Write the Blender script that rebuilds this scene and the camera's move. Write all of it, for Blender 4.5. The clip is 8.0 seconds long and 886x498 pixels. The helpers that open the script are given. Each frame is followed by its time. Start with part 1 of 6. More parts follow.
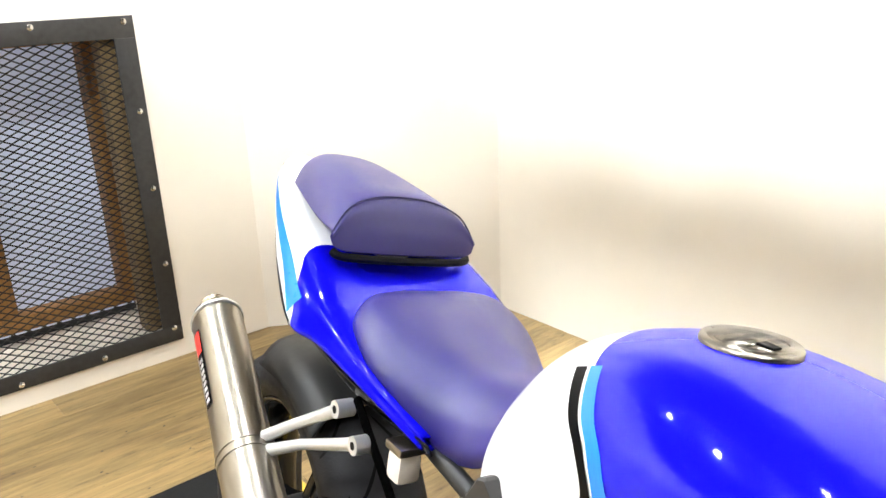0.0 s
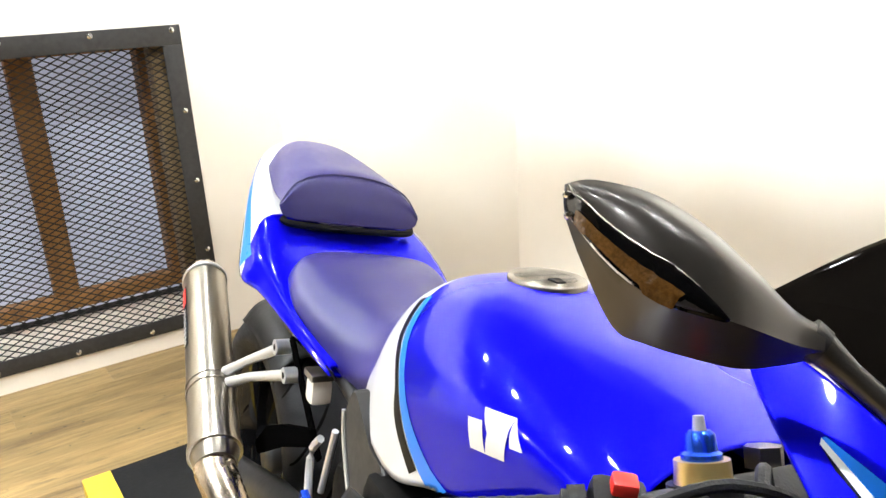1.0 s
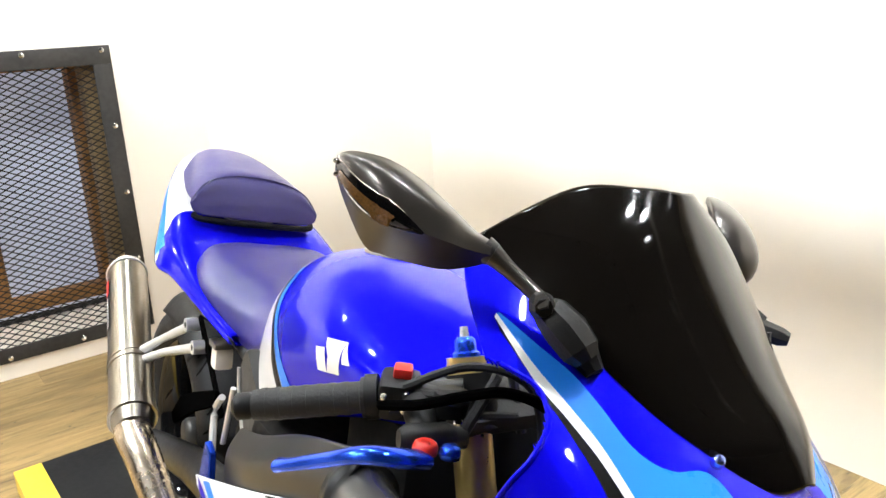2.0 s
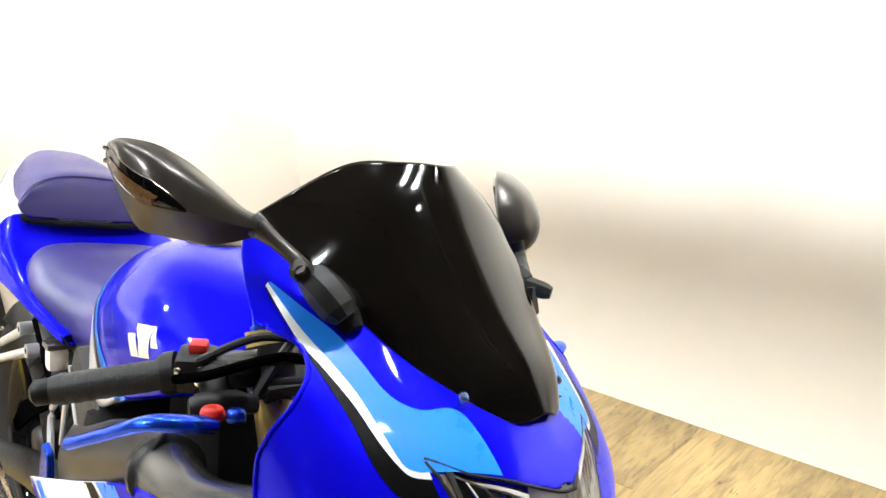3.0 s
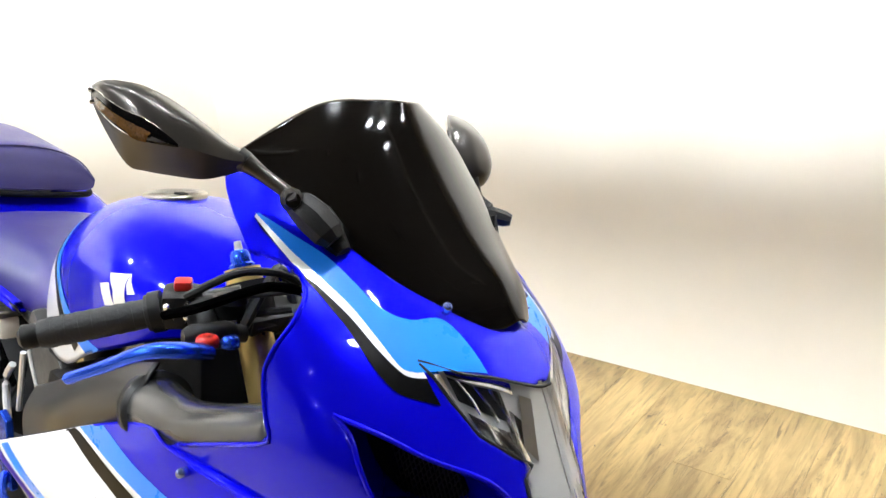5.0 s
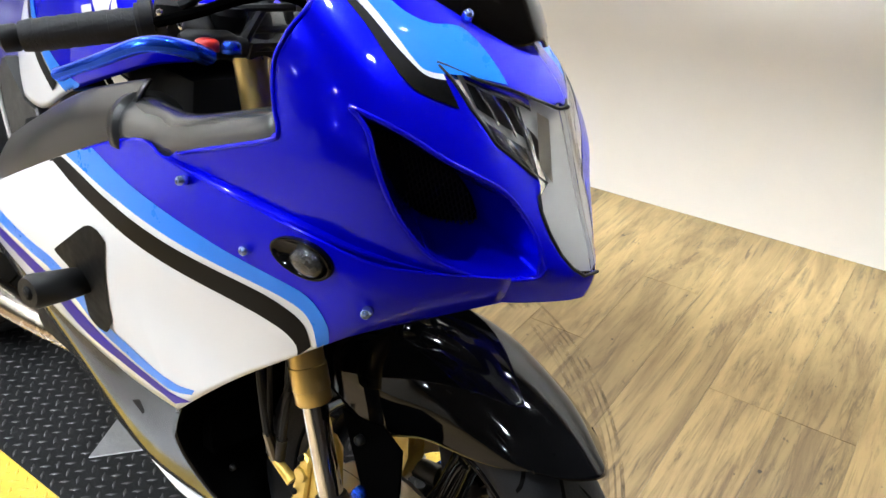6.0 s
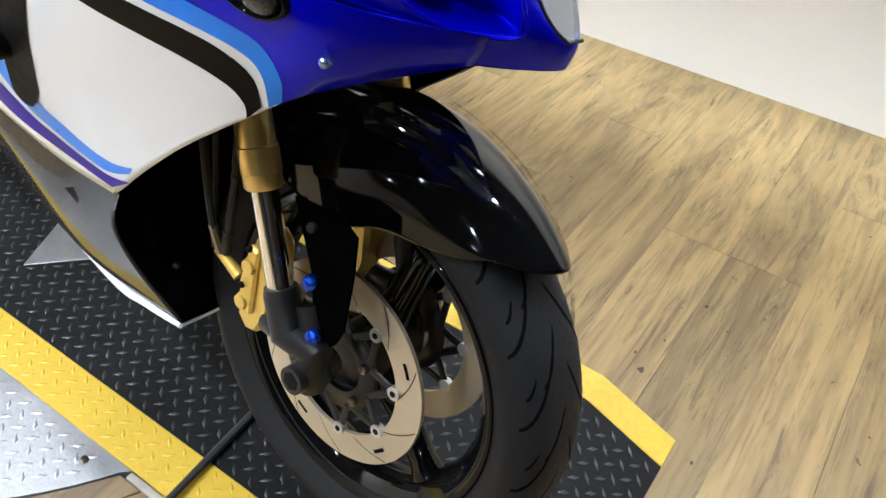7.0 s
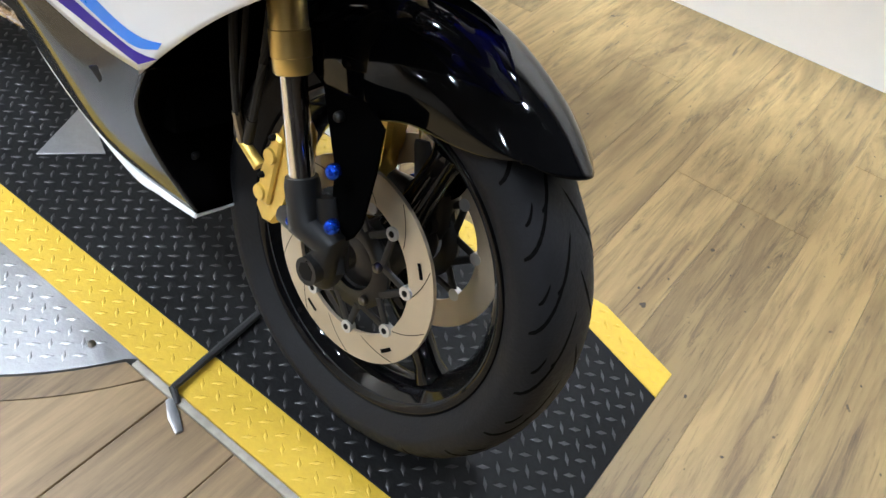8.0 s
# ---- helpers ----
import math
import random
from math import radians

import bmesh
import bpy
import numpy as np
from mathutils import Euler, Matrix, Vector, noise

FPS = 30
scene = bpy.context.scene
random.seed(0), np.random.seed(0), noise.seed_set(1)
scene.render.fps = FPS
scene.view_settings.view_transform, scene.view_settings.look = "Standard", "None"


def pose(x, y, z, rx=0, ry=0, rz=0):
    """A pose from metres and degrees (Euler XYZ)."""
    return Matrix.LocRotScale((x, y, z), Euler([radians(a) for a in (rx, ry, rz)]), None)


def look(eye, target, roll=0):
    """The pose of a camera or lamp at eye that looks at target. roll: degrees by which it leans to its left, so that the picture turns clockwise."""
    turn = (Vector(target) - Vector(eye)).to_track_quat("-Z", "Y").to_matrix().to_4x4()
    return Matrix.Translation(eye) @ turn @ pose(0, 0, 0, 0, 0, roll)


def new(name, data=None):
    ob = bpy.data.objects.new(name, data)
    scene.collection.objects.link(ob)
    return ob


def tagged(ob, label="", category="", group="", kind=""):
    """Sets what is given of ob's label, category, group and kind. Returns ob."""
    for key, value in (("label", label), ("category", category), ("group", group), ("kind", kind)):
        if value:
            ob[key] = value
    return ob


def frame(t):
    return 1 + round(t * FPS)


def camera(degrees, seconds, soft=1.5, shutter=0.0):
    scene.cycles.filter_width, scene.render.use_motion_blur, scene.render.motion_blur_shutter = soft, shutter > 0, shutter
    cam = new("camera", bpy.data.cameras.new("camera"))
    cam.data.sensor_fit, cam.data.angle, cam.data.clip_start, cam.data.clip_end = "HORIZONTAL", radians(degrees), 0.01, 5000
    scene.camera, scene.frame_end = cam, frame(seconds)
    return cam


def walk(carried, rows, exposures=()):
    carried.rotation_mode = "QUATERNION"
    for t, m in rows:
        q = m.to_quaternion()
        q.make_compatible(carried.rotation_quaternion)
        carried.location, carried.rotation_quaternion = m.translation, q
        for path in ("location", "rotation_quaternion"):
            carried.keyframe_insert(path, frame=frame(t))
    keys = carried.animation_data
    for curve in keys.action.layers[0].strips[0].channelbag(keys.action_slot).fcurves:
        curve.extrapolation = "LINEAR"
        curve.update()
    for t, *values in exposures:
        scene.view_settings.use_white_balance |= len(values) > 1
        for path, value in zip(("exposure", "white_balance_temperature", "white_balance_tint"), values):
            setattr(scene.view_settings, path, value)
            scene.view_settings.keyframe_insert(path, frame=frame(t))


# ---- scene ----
cam = camera(58.6, 8.0)
PATH = [
    (0, (0.078, 0.048, 1.311), (-1.381, 1.247, 0.653), -2.3),
    (0.5, (0.245, 0.091, 1.319), (-1.309, 1.191, 0.707), -2.6),
    (1, (0.388, 0.113, 1.307), (-1.197, 1.154, 0.674), -3.2),
    (2.5, (0.72, 0.058, 1.319), (-0.712, 1.322, 0.726), -3.0),
    (3, (0.757, 0.109, 1.308), (-0.576, 1.466, 0.689), -3.5),
    (3.5, (0.772, 0.12, 1.313), (-0.497, 1.548, 0.72), -2.2),
    (4, (0.769, 0.1, 1.318), (-0.456, 1.568, 0.732), -2.1),
    (5.5, (0.752, -0.014, 1.24), (-0.367, 1.428, 0.422), -4.9),
    (6, (0.737, -0.028, 1.168), (-0.271, 1.357, 0.135), -0.4),
    (6.5, (0.725, -0.023, 1.099), (-0.109, 1.301, -0.146), 4.3),
    (7, (0.728, -0.032, 1.069), (-0.056, 1.262, -0.238), 5.2),
    (7.5, (0.734, -0.055, 1.04), (-0.012, 1.199, -0.328), 8.1),
    (8, (0.733, -0.073, 1.032), (0.013, 1.159, -0.37), 10.2),
]
walk(cam, [(t, look(eye, target, roll)) for t, eye, target, roll in PATH],
     [(0, .13, 6500, 10), (4, .12, 6500, 10), (5.5, .0, 6200, 10), (6.5, -.2, 5980, 10), (8, -.34, 5800, 10)])

# ---- light ----
world = bpy.data.worlds.new("showroom_world")
scene.world = world
world.use_nodes = True
world.node_tree.nodes["Background"].inputs[0].default_value = (1.0, 0.97, 0.94, 1)
world.node_tree.nodes["Background"].inputs[1].default_value = 0.02


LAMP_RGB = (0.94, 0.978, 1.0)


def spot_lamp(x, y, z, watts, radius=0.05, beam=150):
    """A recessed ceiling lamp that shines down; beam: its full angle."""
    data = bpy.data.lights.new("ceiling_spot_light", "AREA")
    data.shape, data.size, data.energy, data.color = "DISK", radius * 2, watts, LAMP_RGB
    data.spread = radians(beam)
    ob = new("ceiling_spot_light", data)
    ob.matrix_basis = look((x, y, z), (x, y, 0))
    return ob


def wall_fill_spot(place, aim, watts):
    """An added fill spot with no known fixture, turned to the wall; its beam ends some way above the floor."""
    data = bpy.data.lights.new("wall_fill_spot", "SPOT")
    data.energy, data.color, data.shadow_soft_size = watts, (0.90, 0.96, 1.0), 0.03
    data.spot_size, data.spot_blend = radians(41), 0.45
    ob = new("wall_fill_spot", data)
    ob.matrix_basis = look(place, aim)
    return ob


def fill_strip(x, y, z, watts, degrees, long, lean=46, beam=66, colour=LAMP_RGB):
    """A linear fill lamp added close to a wall, no known fixture; lean: its tilt towards the wall; beam: its full
    angle.
    """
    data = bpy.data.lights.new("wall_fill_light", "AREA")
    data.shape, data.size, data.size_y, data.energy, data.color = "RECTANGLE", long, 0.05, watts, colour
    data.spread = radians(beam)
    ob = new("wall_fill_light", data)
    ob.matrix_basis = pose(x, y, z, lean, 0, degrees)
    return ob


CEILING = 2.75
# the lamps over the machine, three added only to brighten the floor, and those further back in the hall
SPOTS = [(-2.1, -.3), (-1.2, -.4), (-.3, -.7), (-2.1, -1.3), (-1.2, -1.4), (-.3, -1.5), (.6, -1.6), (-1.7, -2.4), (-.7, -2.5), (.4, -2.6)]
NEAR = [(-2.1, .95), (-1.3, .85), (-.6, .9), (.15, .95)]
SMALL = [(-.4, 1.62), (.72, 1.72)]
FLOOR_FILL = [(.45, 1.1), (1.05, 1.0), (1.7, 1.1)]
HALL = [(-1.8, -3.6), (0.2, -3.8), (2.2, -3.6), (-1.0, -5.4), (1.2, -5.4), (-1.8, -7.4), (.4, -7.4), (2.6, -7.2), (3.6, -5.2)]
# linear fill lamps added to brighten the west and the north wall: place, turn from facing north, length
FILL_STRIPS = [(-2.05, -.9, 90, 1.0), (-2.05, .2, 90, 1.0), (-.05, 1.2, 0, 3.9)]
# unseen heads added as wall fill: place and the point on the wall that each is turned to
FILL_Y, FILL_Z = .20, CEILING - .12
FILL_HEADS = [((-1.65 + .5 * i, FILL_Y, FILL_Z), (-1.60 + .5 * i, 2.14, 1.575 + .01 * i)) for i in range(9)]
FILL_HEADS += [((-1.40, FILL_Y, FILL_Z), (-2.22, 1.96, 1.46)), ((-1.15, FILL_Y, FILL_Z), (-2.45, 1.60, 1.46)), ((-.90, FILL_Y, FILL_Z), (-2.615, 1.15, 1.48))]
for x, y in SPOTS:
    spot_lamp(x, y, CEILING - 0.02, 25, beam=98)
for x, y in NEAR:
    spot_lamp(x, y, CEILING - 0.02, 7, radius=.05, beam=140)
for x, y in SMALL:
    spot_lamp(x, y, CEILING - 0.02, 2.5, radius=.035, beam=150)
# added fill for the floor, no known lamp
for x, y in FLOOR_FILL:
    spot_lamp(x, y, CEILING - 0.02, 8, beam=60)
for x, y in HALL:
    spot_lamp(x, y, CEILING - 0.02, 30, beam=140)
for x, y, degrees, long in FILL_STRIPS:
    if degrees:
        fill_strip(x, y, CEILING - 0.04, 14, degrees, long)
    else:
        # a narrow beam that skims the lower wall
        fill_strip(x, y, CEILING - 0.04, 21, degrees, long, 15.0, 18, (0.86, 0.94, 1.0))
for place, aim in FILL_HEADS:
    wall_fill_spot(place, aim, 235 if aim[1] == 2.14 else 175)

# ---- materials ----
def material(name, colour, rough=0.5, metal=0.0, coat=0.0, bump=0.0, scale=60.0, vary=0.0, vary_scale=8.0, spec=0.5):
    """A principled material; bump and vary add fine relief and two scales of tone change."""
    m = bpy.data.materials.new(name)
    m.use_nodes = True
    t = m.node_tree
    b = t.nodes["Principled BSDF"]
    b.inputs["Base Color"].default_value = (*colour, 1)
    b.inputs["Roughness"].default_value = rough
    b.inputs["Metallic"].default_value = metal
    b.inputs["Specular IOR Level"].default_value = spec
    b.inputs["Coat Weight"].default_value = coat
    b.inputs["Coat Roughness"].default_value = 0.03
    pos = t.nodes.new("ShaderNodeTexCoord").outputs["Object"]
    if vary:
        n1, n2 = t.nodes.new("ShaderNodeTexNoise"), t.nodes.new("ShaderNodeTexNoise")
        n1.inputs["Scale"].default_value, n2.inputs["Scale"].default_value = vary_scale, vary_scale * 9
        n1.inputs["Detail"].default_value = n2.inputs["Detail"].default_value = 4
        add = t.nodes.new("ShaderNodeMath")
        add.operation = "ADD"
        t.links.new(pos, n1.inputs["Vector"]), t.links.new(pos, n2.inputs["Vector"])
        t.links.new(n1.outputs["Fac"], add.inputs[0]), t.links.new(n2.outputs["Fac"], add.inputs[1])
        ramp = t.nodes.new("ShaderNodeMapRange")
        ramp.inputs["From Min"].default_value, ramp.inputs["From Max"].default_value = 0.6, 1.4
        ramp.inputs["To Min"].default_value, ramp.inputs["To Max"].default_value = 1 - vary, 1 + vary
        t.links.new(add.outputs[0], ramp.inputs["Value"])
        mul = t.nodes.new("ShaderNodeVectorMath")
        mul.operation = "SCALE"
        mul.inputs[0].default_value = colour
        t.links.new(ramp.outputs[0], mul.inputs["Scale"])
        t.links.new(mul.outputs[0], b.inputs["Base Color"])
        rr = t.nodes.new("ShaderNodeMapRange")
        rr.inputs["From Min"].default_value, rr.inputs["From Max"].default_value = 0.6, 1.4
        rr.inputs["To Min"].default_value, rr.inputs["To Max"].default_value = rough * 0.8, min(1, rough * 1.25)
        t.links.new(add.outputs[0], rr.inputs["Value"]), t.links.new(rr.outputs[0], b.inputs["Roughness"])
    if bump:
        n, bp = t.nodes.new("ShaderNodeTexNoise"), t.nodes.new("ShaderNodeBump")
        n.inputs["Scale"].default_value, n.inputs["Detail"].default_value = scale, 5
        bp.inputs["Strength"].default_value, bp.inputs["Distance"].default_value = bump, 0.002
        t.links.new(pos, n.inputs["Vector"]), t.links.new(n.outputs["Fac"], bp.inputs["Height"])
        t.links.new(bp.outputs["Normal"], b.inputs["Normal"])
    return m


BLUE_RGB, PEARL = (0.0048, 0.0030, 0.72), 0.42
BLUE = material("pearl_blue_paint", BLUE_RGB, 0.25, PEARL, 0.5, spec=0.06)
BLUE.node_tree.nodes["Principled BSDF"].inputs["Specular Tint"].default_value = (0.03, 0.3, 1, 1)
SKY = material("light_blue_decal", (0.018, 0.22, 0.88), 0.3, 0.0, 0.25, spec=0.15, vary=0.03)
WHITE = material("white_paint", (0.82, 0.82, 0.82), 0.3, 0.0, 0.9, vary=0.02)
BLACKP = material("gloss_black_paint", (0.003, 0.003, 0.0033), 0.06, 0.0, 0.12, spec=0.25)
PURPLE = material("violet_decal", (0.030, 0.008, 0.30), 0.35, 0.0, 0.0, spec=0.05)
BLACKFILM = material("black_decal", (0.003, 0.003, 0.003), 0.3, 0.0, 0.0, spec=0.06)
DARKCHROME = material("dark_gloss_lower_fairing", (0.022, 0.020, 0.018), 0.10, 0.0, 0.0, spec=0.22)
SEAT = material("blue_grey_vinyl", (0.020, 0.0145, 0.145), 0.35, 0.0, 0.0, spec=0.62, bump=0.25, scale=900, vary=0.12, vary_scale=14)
PLASTIC = material("black_plastic", (0.007, 0.007, 0.007), 0.45, spec=0.3, bump=0.15, scale=400, vary=0.15)
SATIN = material("satin_black_metal", (0.016, 0.016, 0.016), 0.38, 0.2, bump=0.1, scale=300, vary=0.2)
RUBBER = material("rubber", (0.022, 0.022, 0.022), 0.6, spec=0.35, bump=0.4, scale=350, vary=0.25, vary_scale=20)
TYRE = material("tyre_rubber", (0.013, 0.013, 0.0145), 0.6, spec=0.22, bump=0.3, scale=260, vary=0.3, vary_scale=14)
GROOVE = material("tyre_groove", (0.0015, 0.0015, 0.0015), 0.9, spec=0.1)
CARBON = material("dark_mirror_shell", (0.062, 0.056, 0.050), 0.30, 0.6, 0.15, spec=0.3)
CHROME = material("chrome", (0.8, 0.8, 0.8), 0.1, 1.0, vary=0.03)
STEEL = material("brushed_steel", (0.30, 0.27, 0.225), 0.29, 1.0)
PIPE = material("heat_tinted_steel_pipe", (0.5, 0.42, 0.33), 0.25, 1.0, vary=0.2, vary_scale=12)
ALLOY = material("cast_alloy", (0.72, 0.72, 0.72), 0.42, 0.8, bump=0.2, scale=300, vary=0.08)
DISC = material("brake_disc_steel", (0.67, 0.59, 0.45), 0.4, 0.75, bump=0.15, scale=700, vary=0.05)
GOLD = material("gold_anodised", (0.82, 0.60, 0.21), 0.30, 0.8, vary=0.03)
CALIPER = material("gold_caliper_paint", (0.75, 0.52, 0.11), 0.36, 0.55, 0.2, vary=0.12)
BLUEANO = material("blue_anodised", (0.02, 0.09, 0.75), 0.22, 0.85, vary=0.1)
SCREW = material("pale_blue_anodised", (0.28, 0.36, 0.80), 0.2, 0.9)
RED = material("red_switch_plastic", (0.75, 0.03, 0.02), 0.35)
AMBER = material("amber_lens", (0.09, 0.040, 0.010), 0.16, 0.0, 0.25, spec=0.3, bump=0.8, scale=140, vary=0.6, vary_scale=60)
SMOKE = material("smoked_screen", (0.004, 0.0032, 0.0026), 0.07, 0.0, 0.0, spec=0.35, vary=0.3, vary_scale=30)
RESERVOIR = material("cream_reservoir", (0.74, 0.68, 0.60), 0.4, vary=0.15)
DARK = material("engine_black", (0.005, 0.005, 0.005), 0.6, spec=0.12, vary=0.3)
GUARD = material("matt_black_guard", (0.0015, 0.0015, 0.0015), 0.5, spec=0.0, bump=0.1, scale=300)
LENS = material("headlight_glass", (1, 1, 1), 0.02)
LENS.node_tree.nodes["Principled BSDF"].inputs["Transmission Weight"].default_value = 1.0
LENS.node_tree.nodes["Principled BSDF"].inputs["IOR"].default_value = 1.4


# ---- building helpers ----
from mathutils.bvhtree import BVHTree


def part(name, bm, mat, parent=None, label="", smooth=True):
    """Links a bmesh as one mesh object, under a thing or a part."""
    me = bpy.data.meshes.new(name)
    bmesh.ops.recalc_face_normals(bm, faces=bm.faces)
    bm.to_mesh(me)
    bm.free()
    me.materials.append(mat)
    if smooth:
        me.polygons.foreach_set("use_smooth", [True] * len(me.polygons))
    ob = new(name, me)
    ob.parent = parent
    if label:
        ob["label"] = label
    return ob


def catmull(p, n):
    """n points per span on a smooth line through the points p."""
    p = [Vector(q) for q in p]
    out = []
    for i in range(len(p) - 1):
        a, b, c, d = p[max(i - 1, 0)], p[i], p[i + 1], p[min(i + 2, len(p) - 1)]
        for k in range(n):
            t = k / n
            out.append(0.5 * (2 * b + (c - a) * t + (2 * a - 5 * b + 4 * c - d) * t * t + (3 * b - a - 3 * c + d) * t ** 3))
    return out + [p[-1]]


def bspline(p, n):
    """n points per span on a fair line drawn towards the points p, from the first to the last."""
    p = [Vector(q) for q in p]
    p = [2 * p[0] - p[1]] + p + [2 * p[-1] - p[-2]]
    out = []
    for i in range(1, len(p) - 2):
        a, b, c, d = p[i - 1:i + 3]
        for k in range(n):
            t = k / n
            out.append(((1 - t) ** 3 * a + (3 * t ** 3 - 6 * t * t + 4) * b + (-3 * t ** 3 + 3 * t * t + 3 * t + 1) * c + t ** 3 * d) / 6)
    return out + [p[-2]]


def smooth_net(rows, n, m, line=catmull):
    """A fine grid through a coarse one: n per span along a row, m from row to row."""
    fine = [line(r, n) for r in rows]
    cols = [line([r[j] for r in fine], m) for j in range(len(fine[0]))]
    return [[c[i] for c in cols] for i in range(len(cols[0]))]


def whole_net(rows, n, m, line=catmull):
    """The fine grid over both halves in one sweep across the middle, and where each place lies on the right half."""
    rows = [[Vector(v) for v in r] for r in rows]
    half = smooth_net(rows, n, m, line)
    if all(abs(r[0].y) < 1e-6 for r in rows):
        full = [[left(v) for v in r[:0:-1]] + r for r in rows]
        test = [r[:0:-1] + r for r in half]
    else:
        full = [[left(v) for v in r] for r in rows[:0:-1]] + rows
        test = half[:0:-1] + half
    return smooth_net(full, n, m, line), test


def flip(grid):
    return [[left(v) for v in r] for r in grid]


def left(v):
    """The place on the machine's left that answers to v on its right."""
    k = max(0, min(1, (v[0] + .9) / .7))
    h = max(0, min(1, (v[0] + .30) / .25))
    return Vector((v[0] + (.10 * k + .10 * h) * v[1], -v[1] - .031 * h * (1 - math.exp(-abs(v[1]) / .045)), v[2] + (.05 * k + .08 * h) * v[1]))


def sided(p, s):
    return Vector(p) if s < 0 else left(p)


def lay(bm, grid, skip=None, test=None):
    """Quads over a grid; skip leaves out those whose middle on the test grid it accepts."""
    test = test or grid
    vs = [[bm.verts.new(v) for v in r] for r in grid]
    for i in range(len(vs) - 1):
        for j in range(len(vs[0]) - 1):
            q = (vs[i][j], vs[i][j + 1], vs[i + 1][j + 1], vs[i + 1][j])
            if skip and skip((test[i][j] + test[i][j + 1] + test[i + 1][j + 1] + test[i + 1][j]) / 4):
                continue
            try:
                bm.faces.new(q)
            except ValueError:
                pass


def shell(name, rows, mat, parent, n=6, m=6, mirror=True, thick=0.003, label="", skip=None, line=catmull):
    """A thin curved panel through the coarse grid rows; mirrored to the other side if asked."""
    bm = bmesh.new()
    middle = all(abs(r[0][1]) < 1e-6 for r in rows) or all(abs(v[1]) < 1e-6 for v in rows[0])
    if mirror and middle:
        g, test = whole_net(rows, n, m, line)
        lay(bm, g, skip, test)
    else:
        g = smooth_net(rows, n, m, line)
        lay(bm, g, skip)
        if mirror:
            lay(bm, flip(g), skip, g)
    bmesh.ops.remove_doubles(bm, verts=bm.verts, dist=0.0004)
    ob = part(name, bm, mat, parent, label)
    # the outer face looks away from the middle of the machine
    if sum((f.normal.dot(f.center - Vector((-.45, 0, .70))) for f in ob.data.polygons)) < 0:
        ob.data.flip_normals()
    if thick:
        s = ob.modifiers.new("thickness", "SOLIDIFY")
        s.thickness, s.offset = thick, -1
    return ob


def ring_loft(bm, rings, cap=True):
    """Quads between closed rings of equal count."""
    vs = [[bm.verts.new(v) for v in r] for r in rings]
    k = len(vs[0])
    for a, b in zip(vs, vs[1:]):
        for j in range(k):
            bm.faces.new((a[j], a[(j + 1) % k], b[(j + 1) % k], b[j]))
    if cap:
        bm.faces.new(vs[0][::-1]), bm.faces.new(vs[-1])


def tube(bm, path, radius, k=12, cap=True, squash=1.0, up=(0, 0, 1)):
    """A round bar along a path; radius may be a list. squash flattens it across up."""
    p = [Vector(q) for q in path]
    r = radius if isinstance(radius, (list, tuple)) else [radius] * len(p)
    rings = []
    for i, q in enumerate(p):
        d = (p[min(i + 1, len(p) - 1)] - p[max(i - 1, 0)]).normalized()
        u = Vector(up)
        u = (u - d * u.dot(d))
        if u.length < 1e-3:
            u = Vector((1, 0, 0)) - d * d.x
        u.normalize()
        w = d.cross(u)
        rings.append([q + r[i] * (math.cos(a) * u * squash + math.sin(a) * w) for a in (j * math.tau / k for j in range(k))])
    ring_loft(bm, rings, cap)


def bar(name, path, radius, mat, parent, k=12, label="", squash=1.0, up=(0, 0, 1), bend=0):
    bm = bmesh.new()
    if bend and isinstance(radius, list):
        radius = [v.x for v in catmull([(r, 0, 0) for r in radius], bend)]
    tube(bm, catmull(path, bend) if bend else path, radius, k, True, squash, up)
    ob = part(name, bm, mat, parent, label)
    return sharpen(ob)


def sharpen(ob, angle=40):
    """Hard edges stay hard where the faces meet at more than the angle."""
    me = ob.data
    b = bmesh.new()
    b.from_mesh(me)
    for e in b.edges:
        if len(e.link_faces) == 2 and e.calc_face_angle(0) > radians(angle):
            e.smooth = False
    b.to_mesh(me)
    b.free()
    return ob


def block(name, a, b, mat, parent=None, label="", bevel=0.003, turn=None):
    """A box from corner a to corner b with broken edges; turn: a matrix applied about its middle."""
    bm = bmesh.new()
    bmesh.ops.create_cube(bm, size=1)
    mid = (Vector(a) + Vector(b)) / 2
    for v in bm.verts:
        v.co = Vector([c * (q - p) for p, q, c in zip(a, b, v.co)])
    if bevel:
        bmesh.ops.bevel(bm, geom=bm.edges[:], offset=bevel, segments=2, affect="EDGES", profile=0.6)
    bmesh.ops.transform(bm, matrix=Matrix.Translation(mid) @ (turn or Matrix()), verts=bm.verts)
    return sharpen(part(name, bm, mat, parent, label), 50)


def slab(name, outline, y0, y1, mat, parent, label="", bevel=0.002, axis="y"):
    """A plate with the outline (x, z), from y0 to y1 thick."""
    bm = bmesh.new()
    put = (lambda p, d: (p[0], d, p[1])) if axis == "y" else (lambda p, d: (p[0], p[1], d))
    a = [bm.verts.new(put(p, y0)) for p in outline]
    b = [bm.verts.new(put(p, y1)) for p in outline]
    bm.faces.new(a), bm.faces.new(b[::-1])
    for i in range(len(a)):
        j = (i + 1) % len(a)
        bm.faces.new((a[i], b[i], b[j], a[j]))
    if bevel:
        bmesh.ops.bevel(bm, geom=bm.edges[:], offset=bevel, segments=1, affect="EDGES")
    return sharpen(part(name, bm, mat, parent, label), 30)


